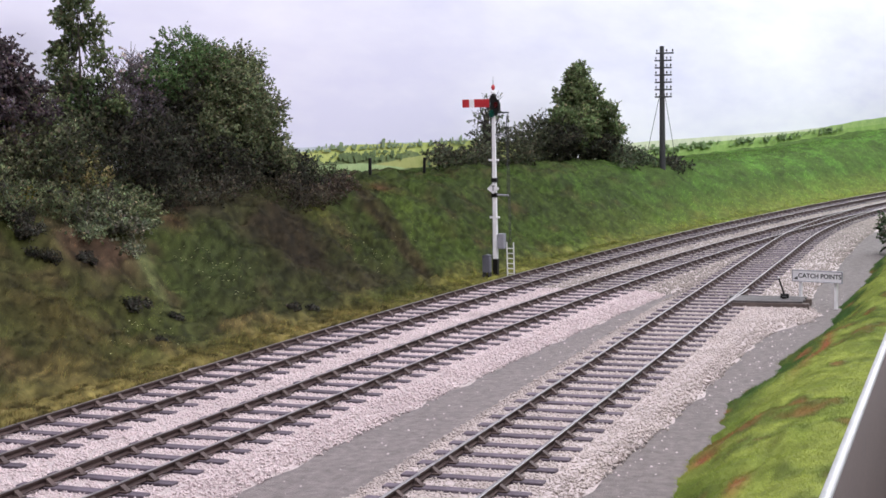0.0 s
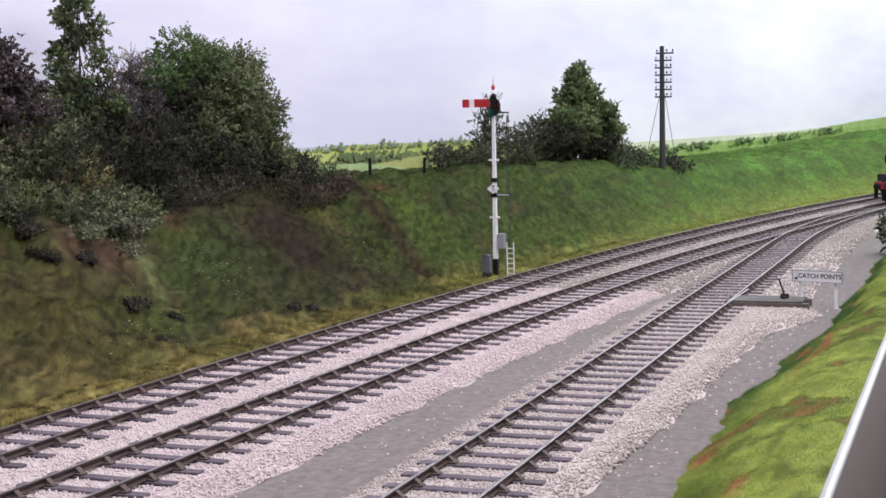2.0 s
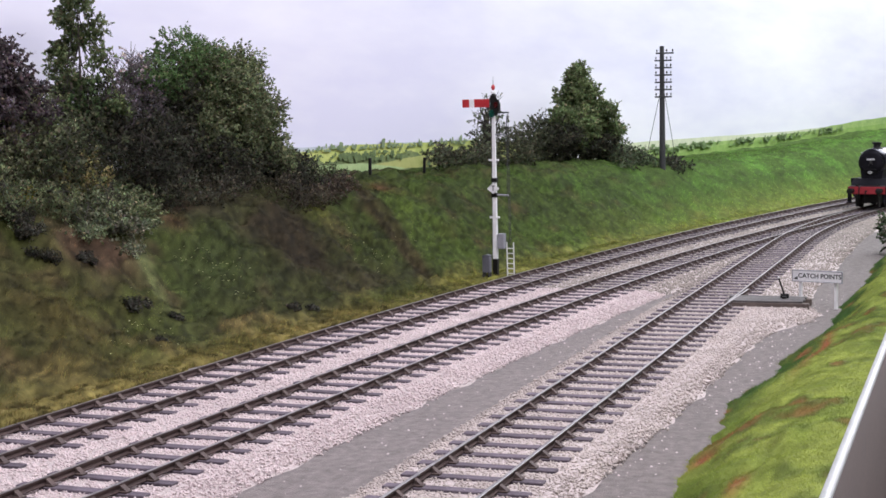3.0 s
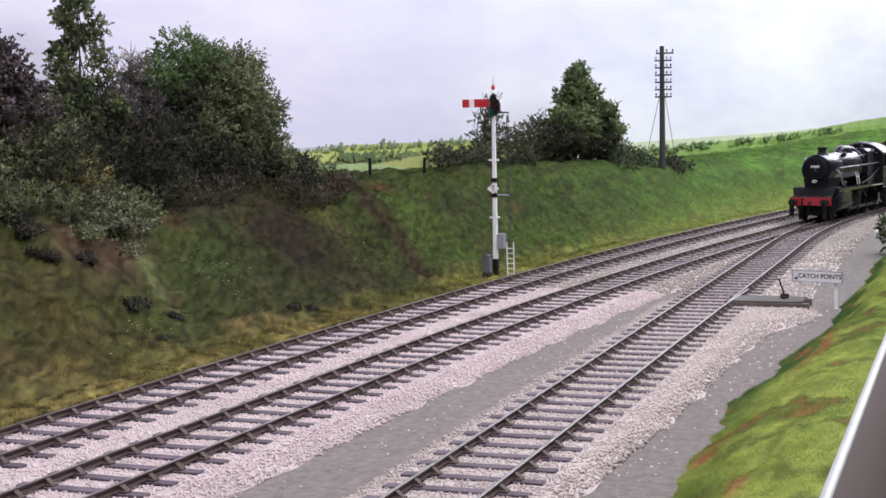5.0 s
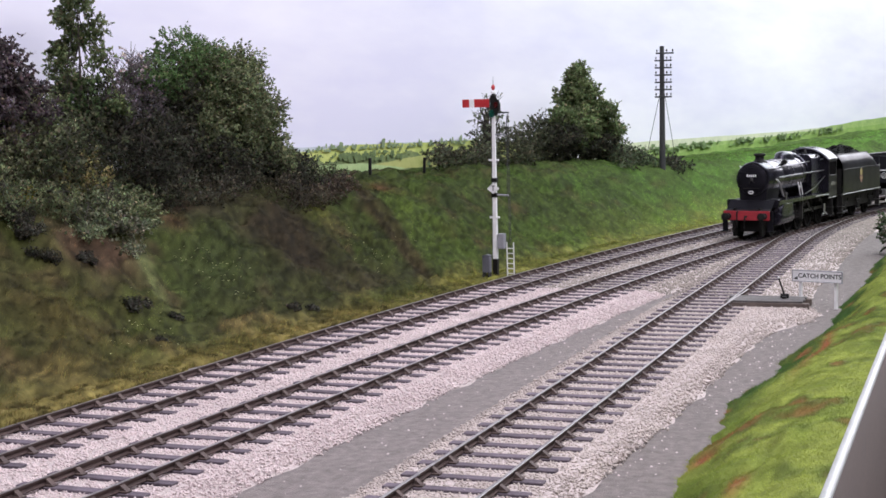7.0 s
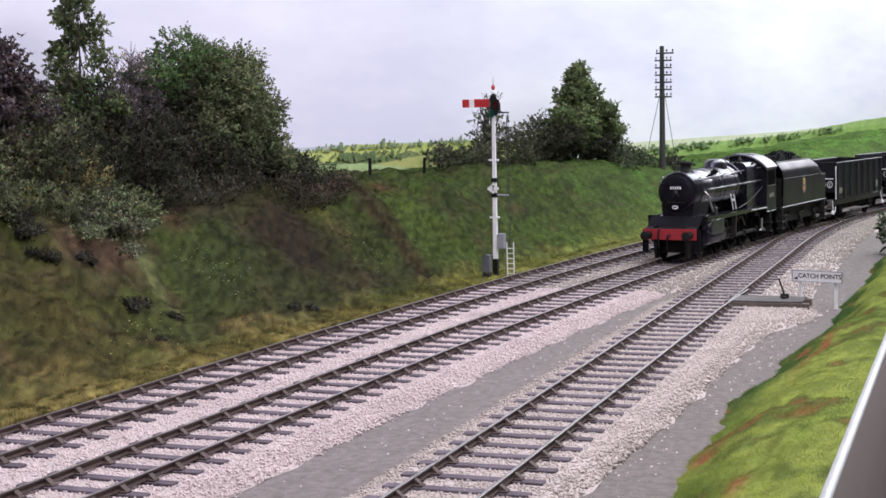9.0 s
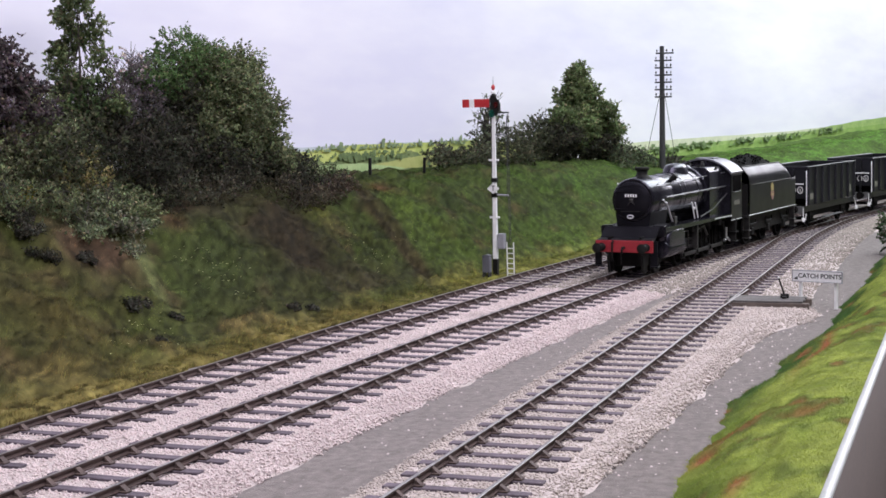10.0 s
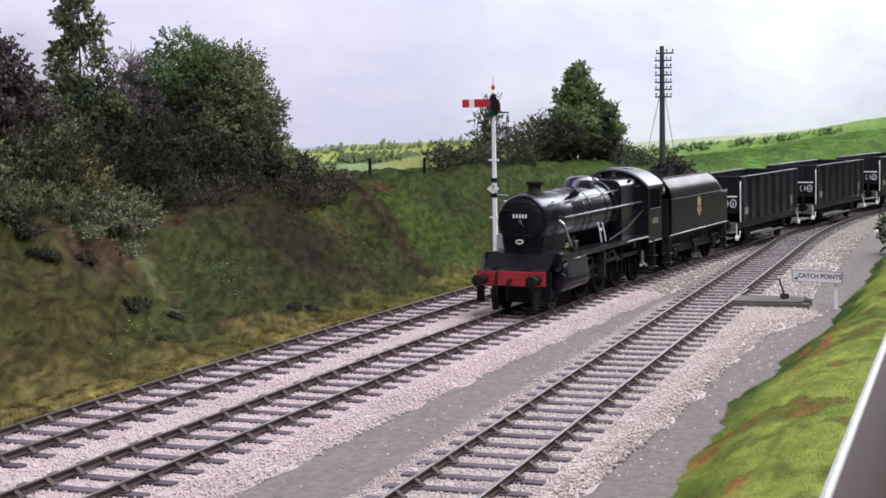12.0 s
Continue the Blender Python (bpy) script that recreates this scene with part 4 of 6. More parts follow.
# yellow and white flower heads dotted on the slope
M_FLOWER = material("pale_yellow_flowers", (0.55, 0.55, 0.18), (0.8, 0.78, 0.5), 5, 0.8, bump=0, rand=0.3)
v, f = [], []
R = np.random.RandomState(5)
for cs, cl, n in ((10.3, 2.0, 40), (5.2, 0.9, 22), (9.2, 2.6, 16), (25.0, 2.2, 8), (3.0, 0.7, 10), (20, 2, 24)):
    for i in range(n):
        s, l = R.normal(cs, 0.5 if n > 9 else 4), abs(R.normal(cl, 0.5))
        y, z = on_bank(s, l)
        z += 0.16
        r = R.uniform(0.018, 0.035)
        k = len(v)
        v += [(s - r, y, z), (s, y - r, z + r), (s + r, y, z), (s, y + r, z + r * 0.6)]
        f.append((k, k + 1, k + 2, k + 3))
tagged(new("wild_flowers", mesh_from("wild_flowers", np.array(v), np.array(f), M_FLOWER)), "tiny pale yellow wild flowers in the grass", "flowers", kind="stuff")
# stray stones and coal specks on the cinder
stones_s = R.uniform(-9, 24, 700)
v, f = [], []
for s in stones_s:
    y = float(R.choice([R.uniform(-4.4, -2.6), R.uniform(-8.9, -8.1)]))
    r = 0.006 + 0.03 * R.rand() ** 4
    k = len(v)
    v += [(s + r, y, BED), (s, y + r, BED), (s - r, y, BED), (s, y - r, BED), (s, y, BED + r)]
    f += [(k, k + 1, k + 4), (k + 1, k + 2, k + 4), (k + 2, k + 3, k + 4), (k + 3, k, k + 4)]
tagged(new("stray_stones", mesh_from("stray_stones", np.array(v), np.array(f), M_BALLAST)), "stray pale stones on the grey cinder", "stones", kind="stuff")

# ---- semaphore signal ----
M_SIGRED = material("signal_red", (0.40, 0.014, 0.02), (0.50, 0.025, 0.03), 3, 0.45, bump=0.02)
M_GREY = material("grey_paint", (0.22, 0.22, 0.25), (0.32, 0.32, 0.35), 2, 0.55, bump=0.04)
M_POLE = material("creosoted_pole", (0.022, 0.024, 0.026), (0.055, 0.055, 0.055), 2, 0.8, bump=0.3)
M_WIRE = material("dark_wire", (0.03, 0.03, 0.03), (0.06, 0.06, 0.06), 4, 0.6)


def lens(name, colour):
    m = bpy.data.materials.new(name)
    m.use_nodes = True
    b = m.node_tree.nodes["Principled BSDF"]
    b.inputs["Base Color"].default_value = (*colour, 1)
    b.inputs["Roughness"].default_value = 0.1
    b.inputs["Transmission Weight"].default_value = 0.5
    return m


def build_signal(x, y):
    g = BED
    o = thing("semaphore_signal", "white wooden semaphore signal post with a red arm", "signal", x, y, 0)
    bm = B()
    prism(bm, [(-0.13, 0.42), (0.13, 0.42), (0.085, 6.15), (-0.085, 6.15)], -0.09, 0.09)
    for v in bm.verts:
        v.co.y *= 1.4 if v.co.z < 1 else 0.95
    part("post", bm, M_WHITE, o)
    part("post_foot", box(B(), -0.16, 0.16, -0.155, 0.155, g, 0.42, 0.02), M_DULL, o, "black painted foot of the post")
    for z0 in (3.45, 2.86):
        part("collar", box(B(), -0.17, 0.17, -0.17, 0.17, z0, z0 + 0.17, 0.02), M_DULL, o)
    bm = B()
    rod(bm, (-0.05, 0, 6.15), (-0.05, 0, 6.75), 0.13, 0.13, 14)
    lathe(bm, [(0.13, 6.75), (0.19, 6.80), (0.19, 6.84), (0.10, 6.9), (0.05, 6.95)], 16)
    part("post_cap", bm, M_DULL, o)
    bm = lathe(B(), [(0.16, 6.93), (0.16, 7.0), (0.10, 7.04), (0.06, 7.06)], 16)
    part("white_cap", bm, M_WHITE, o)
    bm = B()
    bmesh.ops.create_uvsphere(bm, u_segments=16, v_segments=10, radius=0.115, matrix=pose(0, 0, 7.17))
    part("finial_ball", bm, M_SIGRED, o, smooth=True)
    part("finial", rod(B(), (0, 0, 7.27), (0, 0, 7.62), 0.03, 0.006, 8), M_GREY, o)
    # arm with white stripe, spectacle and lenses, on the side that faces the camera
    f = -0.22
    arm = part("arm", box(B(), f - 0.015, f + 0.015, 0.12, 1.24, 6.40, 6.72, 0.004), M_SIGRED, o, "red arm with a white stripe")
    part("stripe", box(B(), f - 0.021, f - 0.016, 0.74, 0.95, 6.402, 6.718), M_WHITE, arm)
    bm = B()
    prism(bm, [(0.12, 6.80), (0.12, 6.30), (-0.12, 6.05), (-0.34, 6.10), (-0.46, 6.35), (-0.42, 6.65), (-0.2, 6.82)], f - 0.02, f + 0.02, "x")
    part("spectacle", bm, M_DULL, arm)
    part("green_lens", lathe(B(), [(0.16, -0.03), (0.16, 0.03)], 18, Matrix.Translation((f - 0.03, 0.02, 6.16)) @ FORWARD), lens("green_glass", (0.01, 0.10, 0.07)), arm)
    part("red_lens", lathe(B(), [(0.13, -0.03), (0.13, 0.03)], 18, Matrix.Translation((f - 0.03, -0.24, 6.48)) @ FORWARD), lens("red_glass", (0.10, 0.01, 0.01)), arm)
    bm = B()
    lathe(bm, [(0.15, -0.16), (0.15, 0.16), (0.08, 0.24), (0.08, 0.30)], 14, Matrix.Translation((0.12, -0.25, 6.38)))
    part("lamp", bm, M_DULL, o)
    # bracket stage
    bm = B()
    box(bm, -0.06, 0.06, -0.98, -0.08, 6.15, 6.21, 0.01)
    tube(bm, [(0, -0.95, 6.18), (0, -0.72, 5.35)], 0.022)
    part("bracket", bm, M_WIRE, o)
    bm = B()
    box(bm, -0.05, 0.05, -0.72, -0.05, 5.30, 5.35, 0.01)
    part("lamp_bracket", bm, M_GREY, o)
    for z0 in (4.32, 2.06):
        part("cross_bar", box(B(), -0.05, 0.05, -0.30, 0.34, z0 - 0.04, z0 + 0.04, 0.01), M_WHITE, o)
    # diamond board with its letter
    d = part("diamond_board", prism(B(), [(-0.40, 3.2), (0, 3.0), (0.40, 3.2), (0, 3.42), ], -0.26, -0.23, "x"), M_WHITE, o, "white diamond board lettered T")
    cu = bpy.data.curves.new("letter", "FONT")
    cu.body, cu.size, cu.extrude, cu.align_x, cu.align_y = "T", 0.30 * K, 0.004 * K, "CENTER", "CENTER"
    cu.materials.append(M_DULL)
    t = new("letter", cu)
    t.parent = d
    t.matrix_basis = Matrix(((0, 0, -1, -0.195 * K), (-1, 0, 0, 0), (0, 1, 0, 3.21 * K), (0, 0, 0, 1)))
    bm = B()
    tube(bm, [(0, -0.1, 2.95), (0, -0.9, 2.93)], 0.04)
    part("lower_arm", bm, M_GREY, o)
    # ladder: dark stiles to the stage, white foot
    bm = B()
    for off in (-0.12, 0.12):
        tube(bm, [(0.5 + off, -0.62, 0.9), (0.15 + off, -0.66, 6.1)], 0.014, 5)
    for k in range(16):
        z0 = 1.2 + 0.31 * k
        x0 = 0.5 - 0.35 * (z0 - 0.9) / 5.2
        rod(bm, (x0 - 0.12, -0.64, z0), (x0 + 0.12, -0.64, z0), 0.010, 0.010, 4)
    part("ladder", bm, M_WIRE, o, "thin dark ladder")
    bm = B()
    for y0 in (-0.45, -0.80):
        tube(bm, [(0.5, y0, g), (0.45, y0, 1.05)], 0.028, 6)
    for k in range(6):
        rod(bm, (0.49, -0.8, -0.2 + 0.2 * k), (0.49, -0.45, -0.2 + 0.2 * k), 0.018, 0.018, 5)
    part("ladder_foot", bm, M_WHITE, o, "white foot section of the ladder")
    bm = B()
    tube(bm, [(0.05, 0.22, 0.2), (0.05, 0.2, 6.3)], 0.014, 5)
    tube(bm, [(-0.1, -0.85, 2.9), (-0.05, -0.86, 6.1)], 0.012, 5)
    part("signal_wire", bm, M_WIRE, o)
    part("relay_box", box(B(), -0.2, 0.18, -0.50, -0.16, 0.82, 1.42, 0.02), M_GREY, o, "grey relay box on the post")
    # the post and its fittings are slim
    for p in o.children_recursive:
        if p.type == "MESH":
            slim = 0.8 if p.name.startswith(("ladder", "relay")) else 0.64
            for v in p.data.vertices:
                v.co.x *= 0.72
                if v.co.y < 0 or not p.name.startswith(("arm", "stripe")):
                    v.co.y *= slim
    return o


build_signal(26.06, 4.94)
o = thing("lineside_cabinet", "small grey lineside equipment cabinet on short legs", "cabinet", 25.2, 5.0, BED)
bm = box(B(), -0.14, 0.14, -0.15, 0.15, 0.32, 0.98, 0.02)
M_SLATE = material("slate_grey_paint", (0.085, 0.085, 0.11), (0.14, 0.14, 0.17), 2, 0.6, bump=0.05)
part("cabinet_body", bm, M_SLATE, o)
bm = B()
prism(bm, [(-0.18, 0.98), (0, 1.03), (0.18, 0.98)], -0.16, 0.16, "x")
part("cabinet_lid", bm, M_SLATE, o)
for a, b in ((-0.10, -0.11), (-0.10, 0.11), (0.10, -0.11), (0.10, 0.11)):
    part("leg", box(B(), a - 0.03, a + 0.03, b - 0.03, b + 0.03, 0, 0.33), M_WIRE, o)


# ---- telegraph pole ----
def build_pole(x, y, z, h):
    o = thing("telegraph_pole", "dark creosoted telegraph pole with seven crossarms", "telegraph pole", x, y, z)
    part("pole", rod(B(), (0, 0, -0.3), (0, 0, h), 0.19, 0.13, 14), M_POLE, o)
    for k in range(7):
        zz = h - 0.42 - 0.425 * k
        a = 0.40 if k else 0.32
        arm = part("crossarm", box(B(), -0.20, -0.12, -0.62 if k else -0.74, a, zz - 0.045, zz + 0.045, 0.01), M_POLE, o)
        for yy in (-0.56 if k else -0.68, -0.32, 0.32 if k else 0.26):
            bm = lathe(B(), [(0.02, 0.04), (0.02, 0.10), (0.05, 0.11), (0.055, 0.17), (0.035, 0.22), (0.015, 0.235)], 10, Matrix.Translation((-0.16, yy, zz)))
            part("insulator", bm, M_GREY if (k + int(yy * 10)) % 3 else M_POLE, arm)
    for a, b in (((0.05, 0.1, h - 2.6), (1.0, 1.2, 0.75)), ((0.05, -0.1, h - 2.6), (3.6, 0.1, 0.75))):
        part("stay_wire", rod(B(), a, b, 0.018, 0.018, 5), M_WIRE, o)
    return o


y, z = on_bank(57.9, 3.5)
build_pole(57.9, y + 0.06, z, 7.18)

# fence posts on the crest
post = thing("fence_post", "short dark wooden fence post on the bank top", "fence post", group="fence posts")
bm = box(B(), -0.06, 0.06, -0.06, 0.06, -0.2, 0.78, 0.012)
part("stake", bm, M_DULL, post)
for i, (s, lat) in enumerate(((28.3, 6.0), (33.6, 6.1))):
    y, z = on_bank(s, lat)
    if i == 0:
        post.matrix_basis = pose(s * K, y * K, z * K, 0, 2, 10)
    else:
        copy_thing(post, pose(s * K, y * K, z * K, 2, -3, 30))

# ---- catch points: sign, lever, timbers ----
def build_sign():
    o = thing("catch_points_sign", "white board lettered CATCH POINTS on two white posts", "sign", 19.75, -8.45, BED, 0)
    for yy in (0.60, -0.60):
        bm = box(B(), -0.05 + (0 if yy > 0 else 0.0), 0.05, yy - 0.05, yy + 0.05, -0.1, 0.95, 0.01)
        part("post", bm, M_WHITE, o)
    b = part("board", box(B(), -0.12, -0.06, -0.83, 0.83, 0.86, 1.22, 0.01), M_WHITE, o)
    bm = B()
    for y0, y1, z0, z1 in ((-0.84, 0.84, 1.205, 1.23), (-0.84, 0.84, 0.85, 0.872), (-0.85, -0.82, 0.85, 1.23), (0.82, 0.85, 0.85, 1.23)):
        box(bm, -0.13, -0.055, y0, y1, z0, z1)
    part("border", bm, M_GREY, b)
    cu = bpy.data.curves.new("lettering", "FONT")
    cu.body, cu.size, cu.extrude, cu.align_x, cu.align_y = "CATCH POINTS", 0.205 * K, 0.003 * K, "CENTER", "CENTER"
    cu.offset = 0.004 * K
    cu.materials.append(M_DULL)
    t = new("lettering", cu)
    t.parent = b
    t.matrix_basis = Matrix(((0, 0, -1, -0.125 * K), (-1, 0, 0, -0.09 * K), (0, 1, 0, 1.045 * K), (0, 0, 0, 1)))
    bm = B()
    prism(bm, [(0.80, 0.945), (0.66, 0.91), (0.66, 1.02)], -0.126, -0.121, "x")
    part("arrow", bm, M_DULL, b)
    o.matrix_basis = pose(19.75 * K, -8.45 * K, BED * K, 0, 0, -14)
    return o


build_sign()
o = thing("point_lever", "weathered timber platform with an upright black point lever", "point lever", 19.2, -6.85, BED + 0.06, 4)
M_OLDWOOD = material("old_brown_timber", (0.055, 0.042, 0.036), (0.14, 0.11, 0.095), 2, 0.85, bump=0.4, rand=0.2)
for x in (-0.62, 0.62):
    part("timber", box(B(), x - 0.15, x + 0.15, -1.42, 1.25, 0.0, 0.22, 0.02), M_OLDWOOD, o)
for k in range(4):
    part("plank", box(B(), -0.72 + 0.36 * k, -0.385 + 0.36 * k, -1.22 - 0.05 * (k % 2), 1.22 - 0.08 * (k % 3), 0.224, 0.285, 0.012), M_FOOT_GREY, o)
bm = B()
box(bm, -0.12, 0.38, -0.66, -0.52, 0.285, 0.36, 0.02)
rod(bm, (0.12, -0.72, 0.36), (0.12, -0.46, 0.36), 0.075, 0.075, 12)
part("lever_box", bm, M_DULL, o)
part("lever", rod(B(), (0.12, -0.6, 0.34), (0.15, -0.40, 0.92), 0.034, 0.026, 8), M_DULL, o)
bm = B()
bmesh.ops.create_uvsphere(bm, u_segments=8, v_segments=6, radius=0.036, matrix=pose(0.15, -0.395, 0.95))
part("lever_grip", bm, M_WHITE, o)

# ---- the train ----
def train_s(t):
    return 80.85 - 5.712 * t


M_BLACK = material("satin_black_paint", (0.006, 0.0057, 0.0082), (0.013, 0.0124, 0.017), 1.5, 0.22, bump=0.03)
# roof paler than the body: reflected lamp light is put into its grey
M_ROOF = material("sheen_grey_roof", (0.09, 0.09, 0.108), (0.15, 0.15, 0.175), 1.2, 0.36, bump=0.04)
M_SIDE = material("unlined_black_sheet", (0.004, 0.0041, 0.0038), (0.0085, 0.0088, 0.008), 0.8, 0.36, bump=0.03, spec=0.24)
M_REDBEAM = material("red_buffer_beam", (0.22, 0.010, 0.018), (0.34, 0.020, 0.03), 2, 0.5, bump=0.04)
M_STEEL = material("bright_steel", (0.42, 0.42, 0.44), (0.65, 0.65, 0.68), 3, 0.3, metal=0.9, bump=0.02)
M_ROD = material("oily_steel", (0.018, 0.017, 0.017), (0.05, 0.047, 0.047), 3, 0.45, metal=0.6, bump=0.05)
M_GOLD = material("gold_transfer", (0.30, 0.24, 0.09), (0.42, 0.35, 0.15), 5, 0.5, bump=0)
M_CRIMSON = material("crimson_transfer", (0.20, 0.10, 0.085), (0.32, 0.18, 0.15), 5, 0.5, bump=0)
M_COAL = material("coal", (0.003, 0.003, 0.003), (0.008, 0.008, 0.008), 4, 0.85, bump=0.5, rand=0.2, spec=0.1)
M_HOPPER = material("dark_grey_hopper_paint", (0.006, 0.0065, 0.0068), (0.013, 0.0135, 0.014), 0.9, 0.45, bump=0.06, spec=0.35)
M_PANEL = material("faded_cream_lettering", (0.10, 0.10, 0.085), (0.24, 0.235, 0.19), 6, 0.8, bump=0)
M_SMOKE = material("sooty_smokebox_black", (0.004, 0.0038, 0.005), (0.010, 0.0096, 0.0115), 2.0, 0.5, bump=0.06, spec=0.14)
# pale grey of the highlight drawn along the wagons' top rails
M_RIM_GLINT = material("rim_glint_grey", (0.10, 0.10, 0.105), (0.26, 0.26, 0.27), 1.5, 0.5, metal=0.4, bump=0.05)
M_UNDER = material("brown_black_underframe", (0.003, 0.0028, 0.0026), (0.008, 0.007, 0.0065), 2, 0.85, bump=0.15, spec=0.1)



for m in (M_BLACK, M_SIDE, M_HOPPER, M_SMOKE):
    m.node_tree.nodes["Principled BSDF"].inputs["Specular Tint"].default_value = (0.82, 0.77, 1.0, 1)


def wheelset(name, parent, x, r, gauge=0.75, spokes=12, mat=None, weight=0.0):
    """Two spoked wheels on an axle, turning round its own middle."""
    mat = mat or M_UNDER
    bm = B()
    rod(bm, (0, -gauge, 0), (0, gauge, 0), 0.09, 0.09, 10)
    side = Matrix.Rotation(radians(-90), 4, "X")
    for sg in (-1, 1):
        m = Matrix.Translation((0, sg * gauge, 0)) @ side
        rim = [(r - 0.13, -0.06), (r - 0.13, 0.06), (r, 0.06), (r, -0.06)]
        n = 28
        rings = [[bm.verts.new(m @ Vector((q * math.cos(2 * math.pi * i / n), q * math.sin(2 * math.pi * i / n), h))) for i in range(n)] for q, h in rim]
        for a, b in zip(rings, rings[1:] + rings[:1]):
            for i in range(n):
                bm.faces.new((a[i], a[(i + 1) % n], b[(i + 1) % n], b[i]))
        lathe(bm, [(r + 0.03, sg * -0.075), (r + 0.03, sg * -0.055)] if sg > 0 else [(r + 0.03, 0.055), (r + 0.03, 0.075)], 28, m)
        rod(bm, (0, sg * (gauge - 0.09), 0), (0, sg * (gauge + 0.10), 0), 0.17, 0.15, 14)
        for i in range(spokes):
            a = 2 * math.pi * i / spokes
            rod(bm, (0, sg * gauge, 0), ((r - 0.1) * math.cos(a), sg * gauge, (r - 0.1) * math.sin(a)), 0.045, 0.035, 5)
        if weight:
            pr = [((r - 0.12) * math.cos(a), (r - 0.12) * math.sin(a)) for a in np.linspace(-0.5, 0.5, 7)]
            prism(bm, pr, sg * gauge - 0.04, sg * gauge + 0.05, "y")
            rod(bm, (-0.33, sg * gauge, 0), (-0.33, sg * (gauge + 0.28), 0), 0.09, 0.09, 10)
    ob = part(name, bm, mat, parent)
    ob.location = (x * K, 0, r * K)
    return ob


def arc(cx, cz, r, a0, a1, n=10):
    return [(cx + r * math.cos(radians(a)), cz + r * math.sin(radians(a))) for a in np.linspace(a0, a1, n)]


def buffer(parent, x, y, z, r=0.185, mat=None):
    bm = B()
    lathe(bm, [(0.15, 0.0), (0.15, 0.08), (0.11, 0.10), (0.10, 0.38), (0.07, 0.40), (0.07, 0.52), (r, 0.53), (r, 0.57), (r * 0.6, 0.60)], 20,
          Matrix.Translation((x, y, z)) @ Matrix.Rotation(radians(-90), 4, "Y"))
    return part("buffer", bm, mat or M_DULL, parent, smooth=True)


def plate_bars(parent, m, n, w, h, gap, name="number_bar", mat=None):
    """A row of plain upright bars in place of a number; m: middle of the row, x along it, y up."""
    for i in range(n):
        bm = B()
        box(bm, -w / 2, w / 2, -h / 2, h / 2, 0, 0.012, 0.003)
        bm.transform(m @ Matrix.Translation(((i - (n - 1) / 2) * (w + gap), 0, 0)))
        part(name, bm, mat or M_WHITE, parent)


def build_loco():
    o = thing("steam_locomotive", "satin black model steam locomotive with a red buffer beam", "locomotive")
    # frames and front
    bm = B()
    for sg in (-1, 1):
        box(bm, 1.0, 12.4, sg * 0.62 - 0.04, sg * 0.62 + 0.04, 0.55, 1.45)
        prism(bm, ((1.0, 0.75), (1.15, 0.10), (1.45, 0.10), (1.75, 0.75)), sg * 0.66 - 0.05, sg * 0.66 + 0.05)
    # added block between the frames, keeps light out of the running gear
    box(bm, 1.6, 12.4, -0.55, 0.55, 0.3, 1.25)
    part("frame", bm, M_DULL, o)
    beam = part("buffer_beam", box(B(), 0.93, 1.02, -1.12, 1.12, 0.88, 1.33, 0.015), M_REDBEAM, o, "red painted buffer beam")
    for sg in (-1, 1):
        buffer(o, 0.93, sg * 0.87, 1.08)
    bm = B()
    rod(bm, (0.93, 0, 1.06), (0.72, 0, 1.06), 0.05, 0.05, 8)
    tube(bm, [(0.72, 0, 1.06), (0.66, 0, 1.0), (0.68, 0, 0.9), (0.74, 0, 0.88)], 0.035)
    for k in range(3):
        tube(bm, [(0.70, 0.03, 0.9 - 0.16 * k), (0.70, 0.03, 0.78 - 0.16 * k)], 0.03)
    part("coupling", bm, M_DULL, beam)
    bm = B()
    tube(bm, [(0.9, 0.42, 1.3), (0.8, 0.42, 1.25), (0.78, 0.42, 0.7), (0.85, 0.42, 0.55)], 0.04)
    part("brake_hose", bm, M_DULL, beam)
    # sloping front platform
    bm = B()
    prism(bm, ((0.95, 1.34), (1.35, 1.40), (1.9, 1.78), (3.2, 1.82), (3.2, 1.74), (1.95, 1.70), (1.35, 1.33), (0.95, 1.27)), -1.08, 1.08)
    part("front_platform", bm, M_SMOKE, o)
    for sg in (-1, 1):
        bm = B()
        box(bm, 1.95, 2.3, sg * 1.02 - 0.22, sg * 1.02 + 0.24, 1.40, 1.82, 0.03)
        part("platform_box", bm, M_SMOKE, o)
        bm = B()
        box(bm, 1.15, 1.2, sg * 1.1 - 0.13, sg * 1.1 + 0.13, 0.35, 1.3, 0.01)
        box(bm, 1.05, 1.35, sg * 1.12 - 0.16, sg * 1.12 + 0.16, 0.33, 0.37, 0.008)
        part("front_step", bm, M_SMOKE, o)
    # saddle, smokebox, boiler
    bm = B()
    prism(bm, ((-0.72, 1.3), (0.72, 1.3), (0.62, 1.75), (0.7, 2.3), (-0.7, 2.3), (-0.62, 1.75)), 2.0, 4.1, "x")
    part("saddle", bm, M_SMOKE, o)
    zc = 2.78
    bm = lathe(B(), [(0.79, 1.95), (0.82, 1.99), (0.84, 2.05), (0.84, 4.35), (0.80, 4.38)], 40, Matrix.Translation((0, 0, zc)) @ FORWARD)
    part("smokebox", bm, M_BLACK, o, smooth=True)
    bm = lathe(B(), [(0.71, 1.96), (0.71, 1.91), (0.68, 1.88), (0.50, 1.83), (0.25, 1.80), (0.02, 1.79)], 36, Matrix.Translation((0, 0, zc)) @ FORWARD)
    door = part("smokebox_door", bm, M_SMOKE, o, smooth=True)
    bm = B()
    lathe(bm, [(0.08, 1.80), (0.08, 1.74), (0.03, 1.70)], 12, Matrix.Translation((0, 0, zc)) @ FORWARD)
